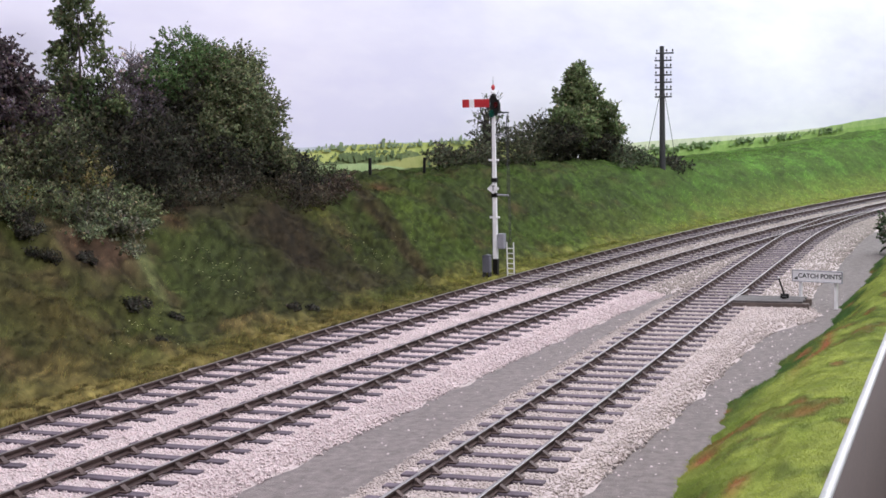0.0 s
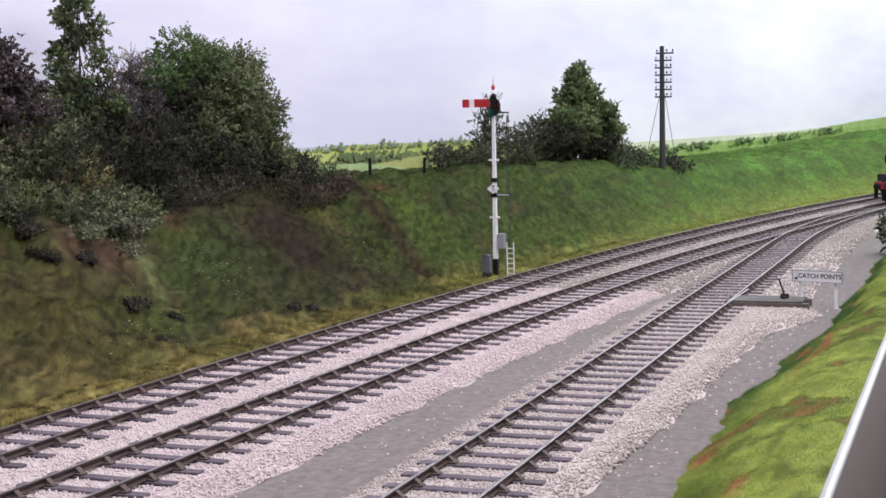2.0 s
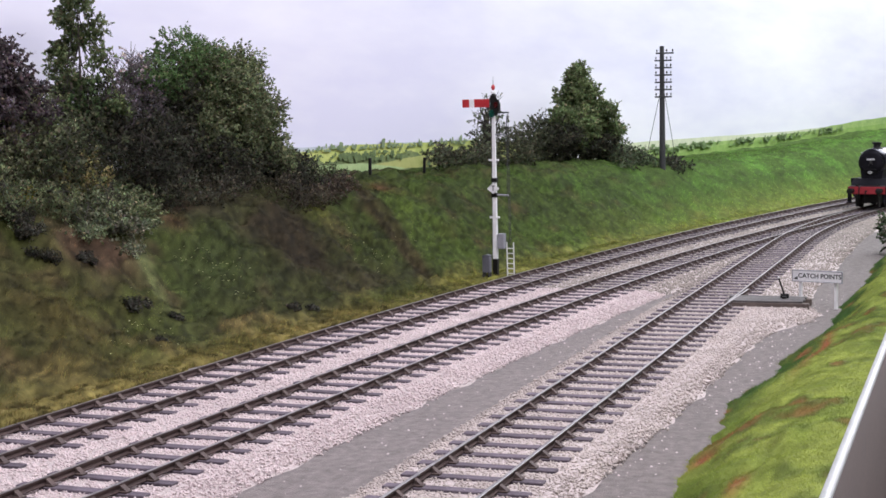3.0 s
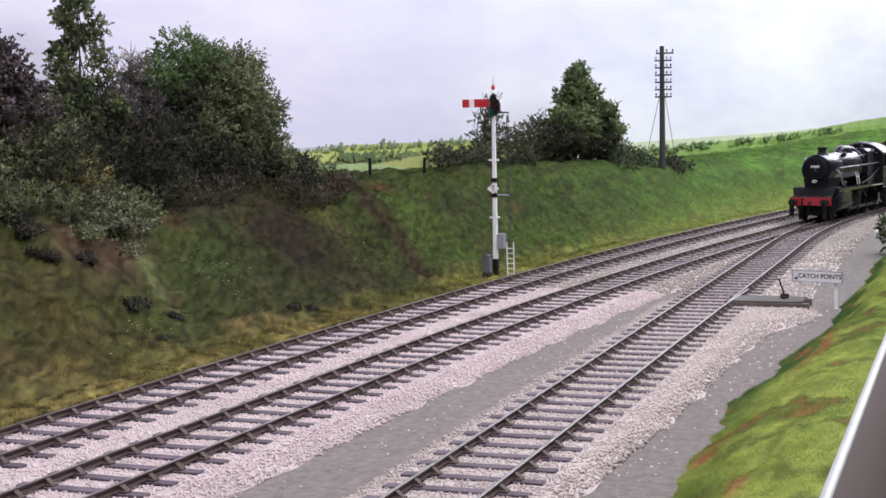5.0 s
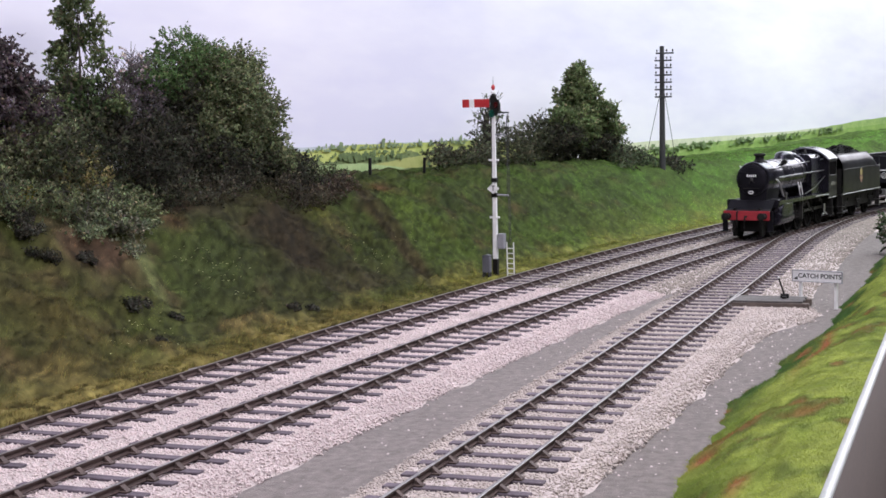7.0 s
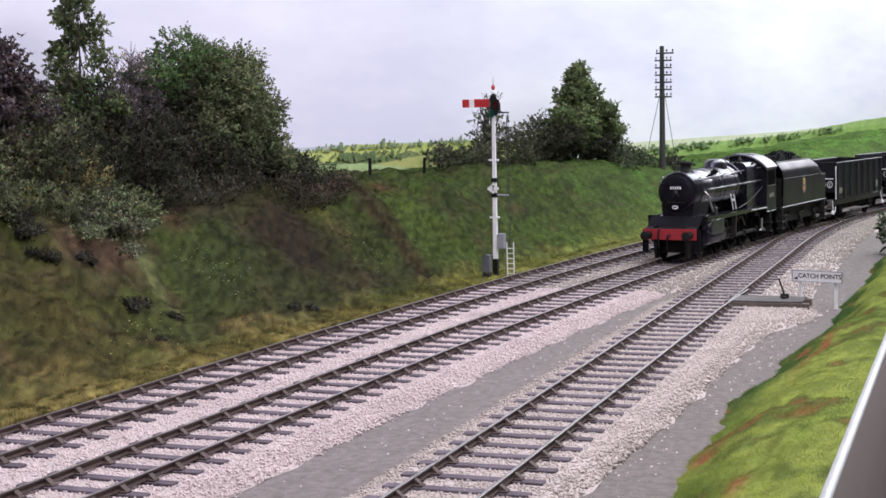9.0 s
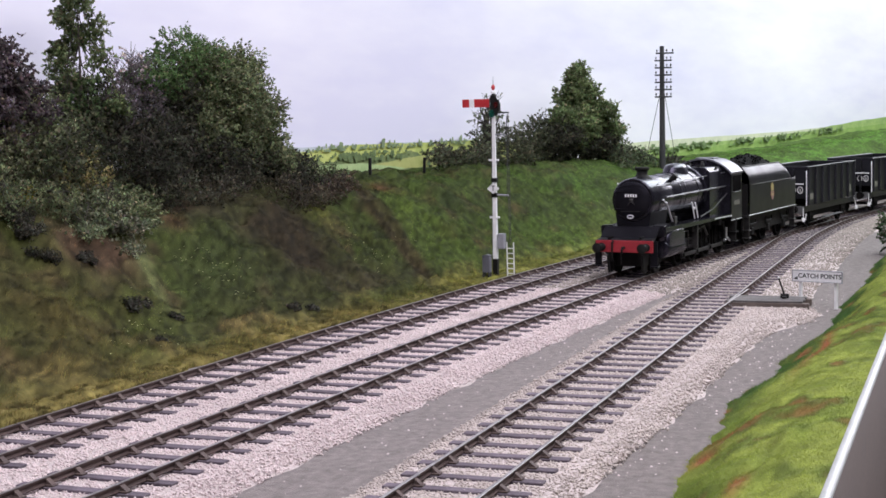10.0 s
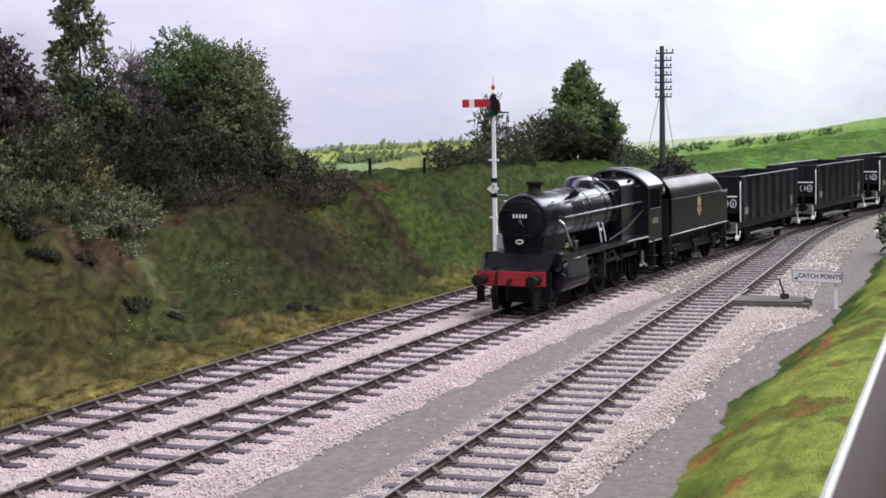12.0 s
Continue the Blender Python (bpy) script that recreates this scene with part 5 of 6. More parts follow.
    rod(bm, (1.74, 0, zc), (1.74, 0.12, zc - 0.2), 0.02, 0.02, 6)
    rod(bm, (1.70, 0, zc), (1.70, -0.16, zc - 0.14), 0.02, 0.02, 6)
    part("door_dart", bm, M_ROD, door)
    bm = B()
    for z in (0.32, -0.34):
        box(bm, 1.80, 1.88, 0.05, 0.68, zc + z - 0.03, zc + z + 0.03, 0.008)
    part("hinge_strap", bm, M_SMOKE, door)
    plate = part("number_plate", box(B(), 1.765, 1.80, -0.31, 0.31, zc + 0.10, zc + 0.26, 0.006), M_SMOKE, door)
    face = Matrix(((0, 0, -1, 1.765), (-1, 0, 0, 0), (0, 1, 0, zc + 0.18), (0, 0, 0, 1)))
    plate_bars(plate, face, 5, 0.058, 0.115, 0.042)
    shed = part("shed_plate", lathe(B(), [(0.13, 1.86), (0.13, 1.82)], 18, Matrix.Translation((0, 0.05, zc - 0.62)) @ FORWARD @ Matrix.Diagonal((0.6, 1, 1, 1))), M_WHITE, door, "small oval white plate")
    part("plate_bar", box(B(), 1.812, 1.822, -0.03, 0.13, zc - 0.65, zc - 0.59), M_SMOKE, shed)
    part("door_handrail", tube(B(), [(1.88, 0.55, zc + 0.46), (1.85, 0.3, zc + 0.55), (1.84, 0, zc + 0.57), (1.85, -0.3, zc + 0.55), (1.88, -0.55, zc + 0.46)], 0.016), M_SMOKE, door)
    part("door_grab_rail", tube(B(), [(1.80, 0.42, zc - 0.42), (1.80, -0.35, zc - 0.42)], 0.016), M_ROD, door)
    # chimney
    bm = lathe(B(), [(0.42, -0.12), (0.34, 0.0), (0.25, 0.06), (0.215, 0.12), (0.21, 0.25), (0.27, 0.28), (0.285, 0.33), (0.27, 0.37), (0.20, 0.40), (0.17, 0.36), (0.16, 0.1)], 28, Matrix.Translation((3.1, 0, zc + 0.82)))
    part("chimney", bm, M_DULL, o, smooth=True)
    bm = lathe(B(), [(0.80, 4.36), (0.81, 4.4), (0.91, 9.0), (0.91, 9.1)], 40, Matrix.Translation((0, 0, zc + 0.02)) @ FORWARD)
    part("boiler", bm, M_BLACK, o, smooth=True)
    for x, r in ((4.42, 0.832), (5.55, 0.855), (6.15, 0.868), (7.75, 0.905), (8.95, 0.928)):
        bm = lathe(B(), [(r - 0.03, x - 0.04), (r, x - 0.035), (r, x + 0.035), (r - 0.03, x + 0.04)], 40, Matrix.Translation((0, 0, zc + 0.02)) @ FORWARD)
        part("boiler_band", bm, M_BLACK, o, smooth=True)
    # firebox with square shoulders
    out = [(-0.98, 1.5)] + [(-0.98, 3.2)] + arc(-0.66, 3.42, 0.32, 180, 90, 6) + arc(0.66, 3.42, 0.32, 90, 0, 6) + [(0.98, 1.5)]
    bm = B()
    prism(bm, out, 9.0, 11.3, "x")
    part("firebox", bm, M_BLACK, o, smooth=True)
    # long dome casing and the clack box with its feed pipes
    bm = lathe(B(), [(0.50, -0.16), (0.45, 0.0), (0.42, 0.13), (0.37, 0.23), (0.27, 0.29), (0.12, 0.31)], 28, Matrix.Translation((7.35, 0, zc + 0.88)) @ Matrix.Diagonal((2.1, 1, 1, 1)))
    part("dome", bm, M_BLACK, o, smooth=True)
    bm = lathe(B(), [(0.38, -0.1), (0.34, 0.05), (0.30, 0.12), (0.22, 0.2), (0.10, 0.22)], 24, Matrix.Translation((8.5, 0, zc + 0.88)))
    for sg in (-1, 1):
        tube(bm, [(8.5, sg * 0.15, 3.78), (8.5, sg * 0.5, 3.60), (8.5, sg * 0.84, 3.26), (8.5, sg * 0.95, 2.8), (8.45, sg * 0.9, 2.35)], 0.055, 8)
    part("top_feed", bm, M_BLACK, o, smooth=True)
    bm = B()
    for sg in (-0.28, 0.28):
        lathe(bm, [(0.09, 0), (0.09, 0.12), (0.06, 0.14), (0.06, 0.22), (0.03, 0.24)], 12, Matrix.Translation((10.3, sg, 3.72)))
    part("safety_valve", bm, M_ROD, o, smooth=True)
    bm = lathe(B(), [(0.05, 0), (0.05, 0.2), (0.07, 0.22), (0.07, 0.26)], 10, Matrix.Translation((10.9, 0.5, 3.7)))
    part("whistle", bm, M_ROD, o)
    for a, b, r in (((4.9, -0.60, 3.40), (4.9, -0.80, 3.60), 0.13), ((10.2, -0.80, 3.55), (10.2, -0.94, 3.70), 0.07), ((9.6, -0.30, 3.68), (9.6, -0.30, 3.80), 0.09)):
        part("wash_out_plug", rod(B(), a, b, r, r * 0.9, 14), M_DULL, o)
    # handrails and pipes along the near and far flank
    for sg in (-1, 1):
        bm = B()
        tube(bm, [(2.4, sg * 0.72, 3.28), (4.4, sg * 0.78, 3.33), (8.9, sg * 0.84, 3.40), (11.2, sg * 1.0, 3.45)], 0.019, 8)
        for x in (2.6, 4.5, 6.1, 7.6, 9.2, 10.8):
            rod(bm, (x, sg * 0.7, 3.30), (x, sg * 0.84, 3.39), 0.022, 0.022, 6)
        part("handrail", bm, M_STEEL, o, "bright steel handrail")
        bm = B()
        tube(bm, [(3.2, sg * 0.97, 2.84), (11.2, sg * 1.03, 2.86)], 0.025, 8)
        for x in (3.9, 5.4, 7.0, 8.6, 10.2):
            box(bm, x - 0.05, x + 0.05, sg * 0.96 - 0.05, sg * 0.96 + 0.05, 2.79, 2.87)
        part("ejector_pipe", bm, M_STEEL, o, "bright pipe along the boiler")
        # outside steam pipe down to the cylinder
        bm = B()
        tube(bm, [(3.0, sg * 0.84, 2.75), (3.05, sg * 0.98, 2.6), (3.55, sg * 1.06, 1.86)], 0.046, 10)
        part("steam_pipe", bm, M_STEEL, o, "bright diagonal steam pipe")
        bm = B()
        box(bm, 3.75, 4.05, sg * 1.0 - 0.1, sg * 1.0 + 0.1, 1.75, 2.05, 0.02)
        rod(bm, (3.9, sg * 1.0, 2.05), (3.9, sg * 0.98, 2.2), 0.05, 0.05, 8)
        part("lubricator", bm, M_ROD, o)
        bm = B()
        tube(bm, [(6.4, sg * 0.98, 2.45), (6.5, sg * 1.02, 2.1), (6.6, sg * 1.04, 1.78)], 0.025, 8)
        tube(bm, [(6.85, sg * 0.98, 2.42), (6.95, sg * 1.02, 2.1), (7.05, sg * 1.04, 1.78)], 0.025, 8)
        rod(bm, (6.5, sg * 1.02, 2.2), (6.5, sg * 1.08, 2.2), 0.06, 0.05, 12)
        part("clack_pipe", bm, M_WHITE, o, "pale pipes by the boiler side")
        bm = B()
        tube(bm, [(7.3, sg * 1.08, 1.80), (9.2, sg * 1.08, 2.02), (11.2, sg * 1.10, 2.55)], 0.027, 8)
        part("reversing_rod", bm, M_ROD, o)
        # running plate
        bm = B()
        prism(bm, ((2.0, 1.76), (11.3, 1.66), (11.3, 1.57), (2.0, 1.68)), sg * 0.70, sg * 1.30)
        box(bm, 2.0, 11.3, sg * 1.27 - 0.02, sg * 1.27 + 0.02, 1.55, 1.66)
        part("running_plate", bm, M_BLACK, o)
        bm = B()
        tube(bm, [(8.6, sg * 1.31, 1.62), (11.2, sg * 1.31, 1.58)], 0.025, 6)
        part("step_edge", bm, M_STEEL, o)
        # sand boxes under the plate
        for x in (6.1, 9.9):
            part("sand_box", box(B(), x - 0.2, x + 0.2, sg * 1.0 - 0.18, sg * 1.0 + 0.18, 1.28, 1.58, 0.03), M_DULL, o)
        # cylinder with valve chest
        bm = lathe(B(), [(0.20, 2.28), (0.33, 2.32), (0.36, 2.40), (0.36, 4.52), (0.2, 4.56)], 26, Matrix.Translation((0, sg * 0.96, 0.90)) @ FORWARD)
        box(bm, 2.38, 4.48, sg * 0.96 - 0.34, sg * 0.96 + 0.34, 0.62, 1.52, 0.10)
        lathe(bm, [(0.12, 2.2), (0.24, 2.3), (0.26, 2.4), (0.26, 4.5), (0.2, 4.6)], 20, Matrix.Translation((0, sg * 0.95, 1.42)) @ FORWARD)
        box(bm, 2.6, 4.3, sg * 0.95 - 0.36, sg * 0.95 + 0.36, 0.9, 1.6, 0.05)
        part("cylinder", bm, M_BLACK, o, smooth=True)
        bm = B()
        for z in (0.72, 1.02):
            box(bm, 4.5, 6.3, sg * 1.0 - 0.05, sg * 1.0 + 0.05, z - 0.035, z + 0.035)
        box(bm, 5.2, 5.5, sg * 1.0 - 0.09, sg * 1.0 + 0.09, 0.70, 1.04, 0.02)
        rod(bm, (4.4, sg * 1.0, 0.87), (5.2, sg * 1.0, 0.87), 0.04, 0.04, 8)
        part("slide_bar", bm, M_ROD, o)
        bm = B()
        box(bm, 6.2, 6.35, sg * 1.04 - 0.22, sg * 1.04 + 0.22, 0.62, 1.58, 0.02)
        tube(bm, [(6.3, sg * 1.12, 1.30), (7.6, sg * 1.12, 1.42), (8.1, sg * 1.12, 1.0)], 0.045, 6)
        tube(bm, [(5.4, sg * 1.12, 0.7), (5.3, sg * 1.14, 1.38), (4.6, sg * 1.1, 1.42)], 0.035, 6)
        tube(bm, [(7.0, sg * 1.13, 1.20), (7.0, sg * 1.13, 1.56)], 0.06, 6)
        part("valve_gear", bm, M_ROD, o)
        for x in (6.05, 7.95, 10.0):
            bm = B()
            box(bm, x - 0.06, x + 0.06, sg * 0.75 - 0.05, sg * 0.75 + 0.05, 0.35, 1.1, 0.01)
            part("brake_hanger", bm, M_UNDER, o)
        bm = B()
        box(bm, 11.75, 11.85, sg * 1.15 - 0.2, sg * 1.15 + 0.2, 0.45, 1.45, 0.01)
        for z in (0.45, 0.85):
            box(bm, 11.6, 12.05, sg * 1.18 - 0.22, sg * 1.18 + 0.2, z - 0.02, z + 0.02, 0.005)
        part("cab_step", bm, M_DULL, o)
        bm = B()
        tube(bm, [(10.8, sg * 1.1, 0.55), (11.2, sg * 1.12, 0.62), (11.6, sg * 1.1, 0.5)], 0.05, 6)
        rod(bm, (11.0, sg * 1.12, 0.6), (11.0, sg * 1.12, 1.1), 0.05, 0.05, 8)
        part("injector", bm, M_STEEL if sg < 0 else M_ROD, o)
    # cab: two sides with a window each, front, roof
    for sg in (-1, 1):
        cab = thing_part("cab_side", o)
        y = sg * 1.28
        pieces = ((11.2, 12.85, 1.38, 2.55), (11.2, 11.36, 2.55, 3.42), (12.72, 12.85, 2.55, 3.42), (11.2, 12.85, 3.28, 3.44))
        bm = B()
        for x0, x1, z0, z1 in pieces:
            box(bm, x0, x1, y - 0.025, y + 0.025, z0, z1)
        me_ob = part("side_sheet", bm, M_SIDE, cab)
        bm = B()
        tube(bm, [(11.36, y + sg * 0.03, 2.57), (12.72, y + sg * 0.03, 2.57)], 0.022)
        tube(bm, [(11.36, y + sg * 0.03, 2.55), (11.36, y + sg * 0.03, 3.28)], 0.02)
        part("window_bead", bm, M_ROD, cab)
        bm = B()
        tube(bm, [(12.92, y, 1.5), (12.92, y, 2.6)], 0.024)
        part("cab_handrail", bm, M_ROD, cab)
        bm = B()
        tube(bm, [(11.2, y + sg * 0.03, 1.385), (12.85, y + sg * 0.03, 1.385)], 0.02)
        part("footplate_edge", bm, M_STEEL, cab)
        if sg < 0:
            plate_bars(cab, Matrix(((1, 0, 0, 12.05), (0, 0, -1, y - 0.027), (0, 1, 0, 2.12), (0, 0, 0, 1))), 5, 0.10, 0.20, 0.07, "number_bar", M_PANEL)
    roof = arc(0, 1.75, 2.14, 142, 38, 17)
    top = [(-1.34, 3.42)] + [(q[0] * 0.80, max(3.42, 3.44 + (q[1] - 3.06) * 0.74)) for q in roof] + [(1.34, 3.42)]
    bm = B()
    prism(bm, [(1.24, 1.4), (1.24, 3.40)] + [(u * 0.97, v - 0.04) for u, v in top[::-1][1:-1]] + [(-1.24, 3.40), (-1.24, 1.4)], 11.22, 11.30, "x")
    part("cab_front", bm, M_BLACK, o)
    bm = B()
    shell = top + [(u * 0.97, v - 0.06) for u, v in top[::-1]]
    prism(bm, shell, 11.05, 12.95, "x")
    rf = part("cab_roof", bm, M_ROOF, o, smooth=True)
    bm = B()
    box(bm, 11.6, 12.4, -0.4, 0.4, 4.0, 4.07, 0.015)
    part("roof_vent", bm, M_ROOF, rf)
    part("cab_floor", box(B(), 11.3, 13.1, -1.22, 1.22, 1.34, 1.42), M_DULL, o)
    bm = B()
    prism(bm, [(-0.8, 1.4), (-0.8, 2.9), (-0.5, 3.3), (0.5, 3.3), (0.8, 2.9), (0.8, 1.4)], 11.3, 11.7, "x")
    part("backhead", bm, M_DULL, o)
    return o


def thing_part(name, parent):
    """A part that is made of several pieces."""
    ob = new(name)
    ob.empty_display_size = 0.01
    ob.parent = parent
    return ob


def build_tender():
    o = thing("tender", "black locomotive tender heaped with coal, with a gold emblem", "tender")
    half = [(-1.30, 1.42), (-1.30, 2.72), (-1.27, 2.82), (-1.20, 2.98), (-1.12, 3.22), (-1.08, 3.42)]
    side_out = [(13.95, 0), (22.0, 0)]
    for sg in (-1, 1):
        # curved-in side sheet: front upright, rear end of the upper part cut down in a curve
        n = 13
        xs = np.concatenate([np.linspace(14.15, 20.4, 8), np.linspace(20.7, 22.0, n - 8 + 4)])
        top = np.where(xs <= 20.4, 3.57, 2.76 + 0.81 * np.clip(1 - (xs - 20.4) / 0.9, 0, 1) ** 1.6)
        prof_z = np.array([1.42, 2.0, 2.60, 2.95, 3.12, 3.26, 3.42, 3.57])
        prof_y = np.array([1.30, 1.30, 1.30, 1.29, 1.255, 1.18, 1.05, 0.92])
        rows = []
        for x, tz in zip(xs, top):
            zz = np.minimum(prof_z, tz)
            yy = np.interp(zz, prof_z, prof_y)
            outer = np.stack([0 * zz + x, sg * yy, zz], -1)
            inner = np.stack([0 * zz + x, sg * (yy - 0.05), zz], -1)[::-1]
            rows.append(np.concatenate([outer, inner], 0))
        ob = new("tank_side", grid_mesh("tank_side", np.array(rows) if sg < 0 else np.array(rows)[:, ::-1], M_SIDE, False))
        ob.parent = o
        bm = B()
        tube(bm, [(14.15, sg * 1.305, 2.76), (18, sg * 1.305, 2.76), (22.0, sg * 1.305, 2.76)], 0.014)
        part("side_bead", bm, M_ROD, ob)
        bm = B()
        tube(bm, [(14.15, sg * 0.92, 3.575), (20.35, sg * 0.92, 3.575), (20.62, sg * 1.13, 3.32), (20.9, sg * 1.26, 3.0), (21.3, sg * 1.29, 2.78)], 0.02)
        part("top_bead", bm, M_ROD, ob)
        bm = B()
        tube(bm, [(13.9, sg * 1.32, 1.41), (22.05, sg * 1.32, 1.41)], 0.02)
        part("valance_edge", bm, M_STEEL, o)
        if sg < 0:
            y = -1.31
            bm = B()
            prism(bm, [(17.70, 1.92), (17.46, 2.16), (17.50, 2.30), (18.06, 2.30), (18.10, 2.16), (17.88, 1.92)], y - 0.012, y)
            part("emblem_shield", bm, M_CRIMSON, ob)
            bm = B()
            prism(bm, [(17.58, 2.33), (17.52, 2.56), (17.66, 2.68), (17.74, 2.62), (17.80, 2.72), (17.90, 2.6), (18.02, 2.60), (17.98, 2.33)], y - 0.012, y)
            box(bm, 17.60, 17.96, y - 0.014, y, 2.10, 2.2)
            part("emblem_crown", bm, M_GOLD, ob)
    part("tank_front", box(box(B(), 14.0, 14.08, -1.22, 1.22, 1.42, 2.8), 14.0, 14.08, -0.9, 0.9, 2.8, 3.3), M_DULL, o)
    part("tank_rear", box(B(), 21.92, 22.0, -1.28, 1.28, 1.42, 2.74, 0.01), M_SIDE, o)
    part("tank_top", box(B(), 20.2, 21.95, -1.24, 1.24, 2.58, 2.64), M_DULL, o)
    part("coal_plate", box(B(), 20.2, 20.28, -0.88, 0.88, 2.6, 3.5), M_DULL, o)
    # coal: a heaped bed and loose lumps
    xs, ys = np.arange(14.2, 20.3, 0.16), np.linspace(-0.92, 0.92, 15)
    X, Y = np.meshgrid(xs, ys, indexing="ij")
    Z = 3.18 + 0.74 * np.exp(-((X - 18.0) / 2.0) ** 2) * (1 - (Y / 1.15) ** 2) + 0.14 * (fbm(X * 3, Y * 3) - 0.5) + 0.1
    heap = new("coal_heap", grid_mesh("coal_heap", np.stack([X, Y, Z], -1), M_COAL, False))
    heap.parent = o
    bm = B()
    for i in range(230):
        x, y = random.uniform(14.3, 20.1), random.uniform(-0.82, 0.82)
        z = 3.28 + 0.74 * math.exp(-((x - 18.0) / 2.0) ** 2) * (1 - (y / 1.15) ** 2)
        r = random.uniform(0.05, 0.11)
        bmesh.ops.create_icosphere(bm, subdivisions=1, radius=r, matrix=pose(x, y, z, random.uniform(0, 90), random.uniform(0, 90), 0) @ Matrix.Diagonal((1, random.uniform(0.6, 1), random.uniform(0.5, 0.9), 1)))
    lumps = part("coal_lumps", bm, M_COAL, o, kind="stuff")
    bm = B()
    for sg in (-1, 1):
        box(bm, 13.9, 22.0, sg * 1.0 - 0.04, sg * 1.0 + 0.04, 0.62, 1.38)
    box(bm, 13.7, 22.0, -1.3, 1.3, 1.32, 1.40)
    # added black block, stops light passing between the tender frames
    box(bm, 14.2, 21.6, -0.6, 0.6, 0.35, 1.30)
    part("tender_frame", bm, M_DULL, o)
    part("rear_beam", box(B(), 22.0, 22.08, -1.22, 1.22, 0.86, 1.34, 0.012), M_DULL, o)
    for x in (15.2, 17.9, 20.6):
        for sg in (-1, 1):
            bm = B()
            box(bm, x - 0.16, x + 0.16, sg * 1.06 - 0.08, sg * 1.06 + 0.10, 0.45, 0.80, 0.03)
            box(bm, x - 0.52, x + 0.52, sg * 1.1 - 0.05, sg * 1.1 + 0.05, 0.86, 0.98, 0.02)
            for e in (-0.5, 0.5):
                rod(bm, (x + e, sg * 1.1, 0.9), (x + e, sg * 1.1, 1.15), 0.03, 0.03, 6)
            part("axle_box", bm, M_DULL, o)
    for x in (13.85, 21.6):
        for sg in (-1, 1):
            bm = B()
            box(bm, x - 0.04, x + 0.04, sg * 1.2 - 0.16, sg * 1.2 + 0.1, 0.40, 1.34, 0.01)
            for z in (0.4, 0.75):
                box(bm, x - 0.2, x + 0.2, sg * 1.2 - 0.2, sg * 1.2 + 0.14, z - 0.02, z + 0.02, 0.005)
            part("tender_step", bm, M_ROD, o)
    for sg in (-1, 1):
        bm = B()
        lathe(bm, [(0.16, 0), (0.12, 0.1), (0.12, 0.35), (0.07, 0.37), (0.07, 0.42), (0.22, 0.43), (0.22, 0.47)], 16, Matrix.Translation((22.08, sg * 0.87, 1.08)) @ FORWARD)
        part("buffer", bm, M_DULL, o, smooth=True)
    bm = B()
    tube(bm, [(22.1, 0, 1.05), (22.6, 0, 0.95), (23.1, 0, 1.05)], 0.035)
    part("coupling", bm, M_DULL, o)
    return o


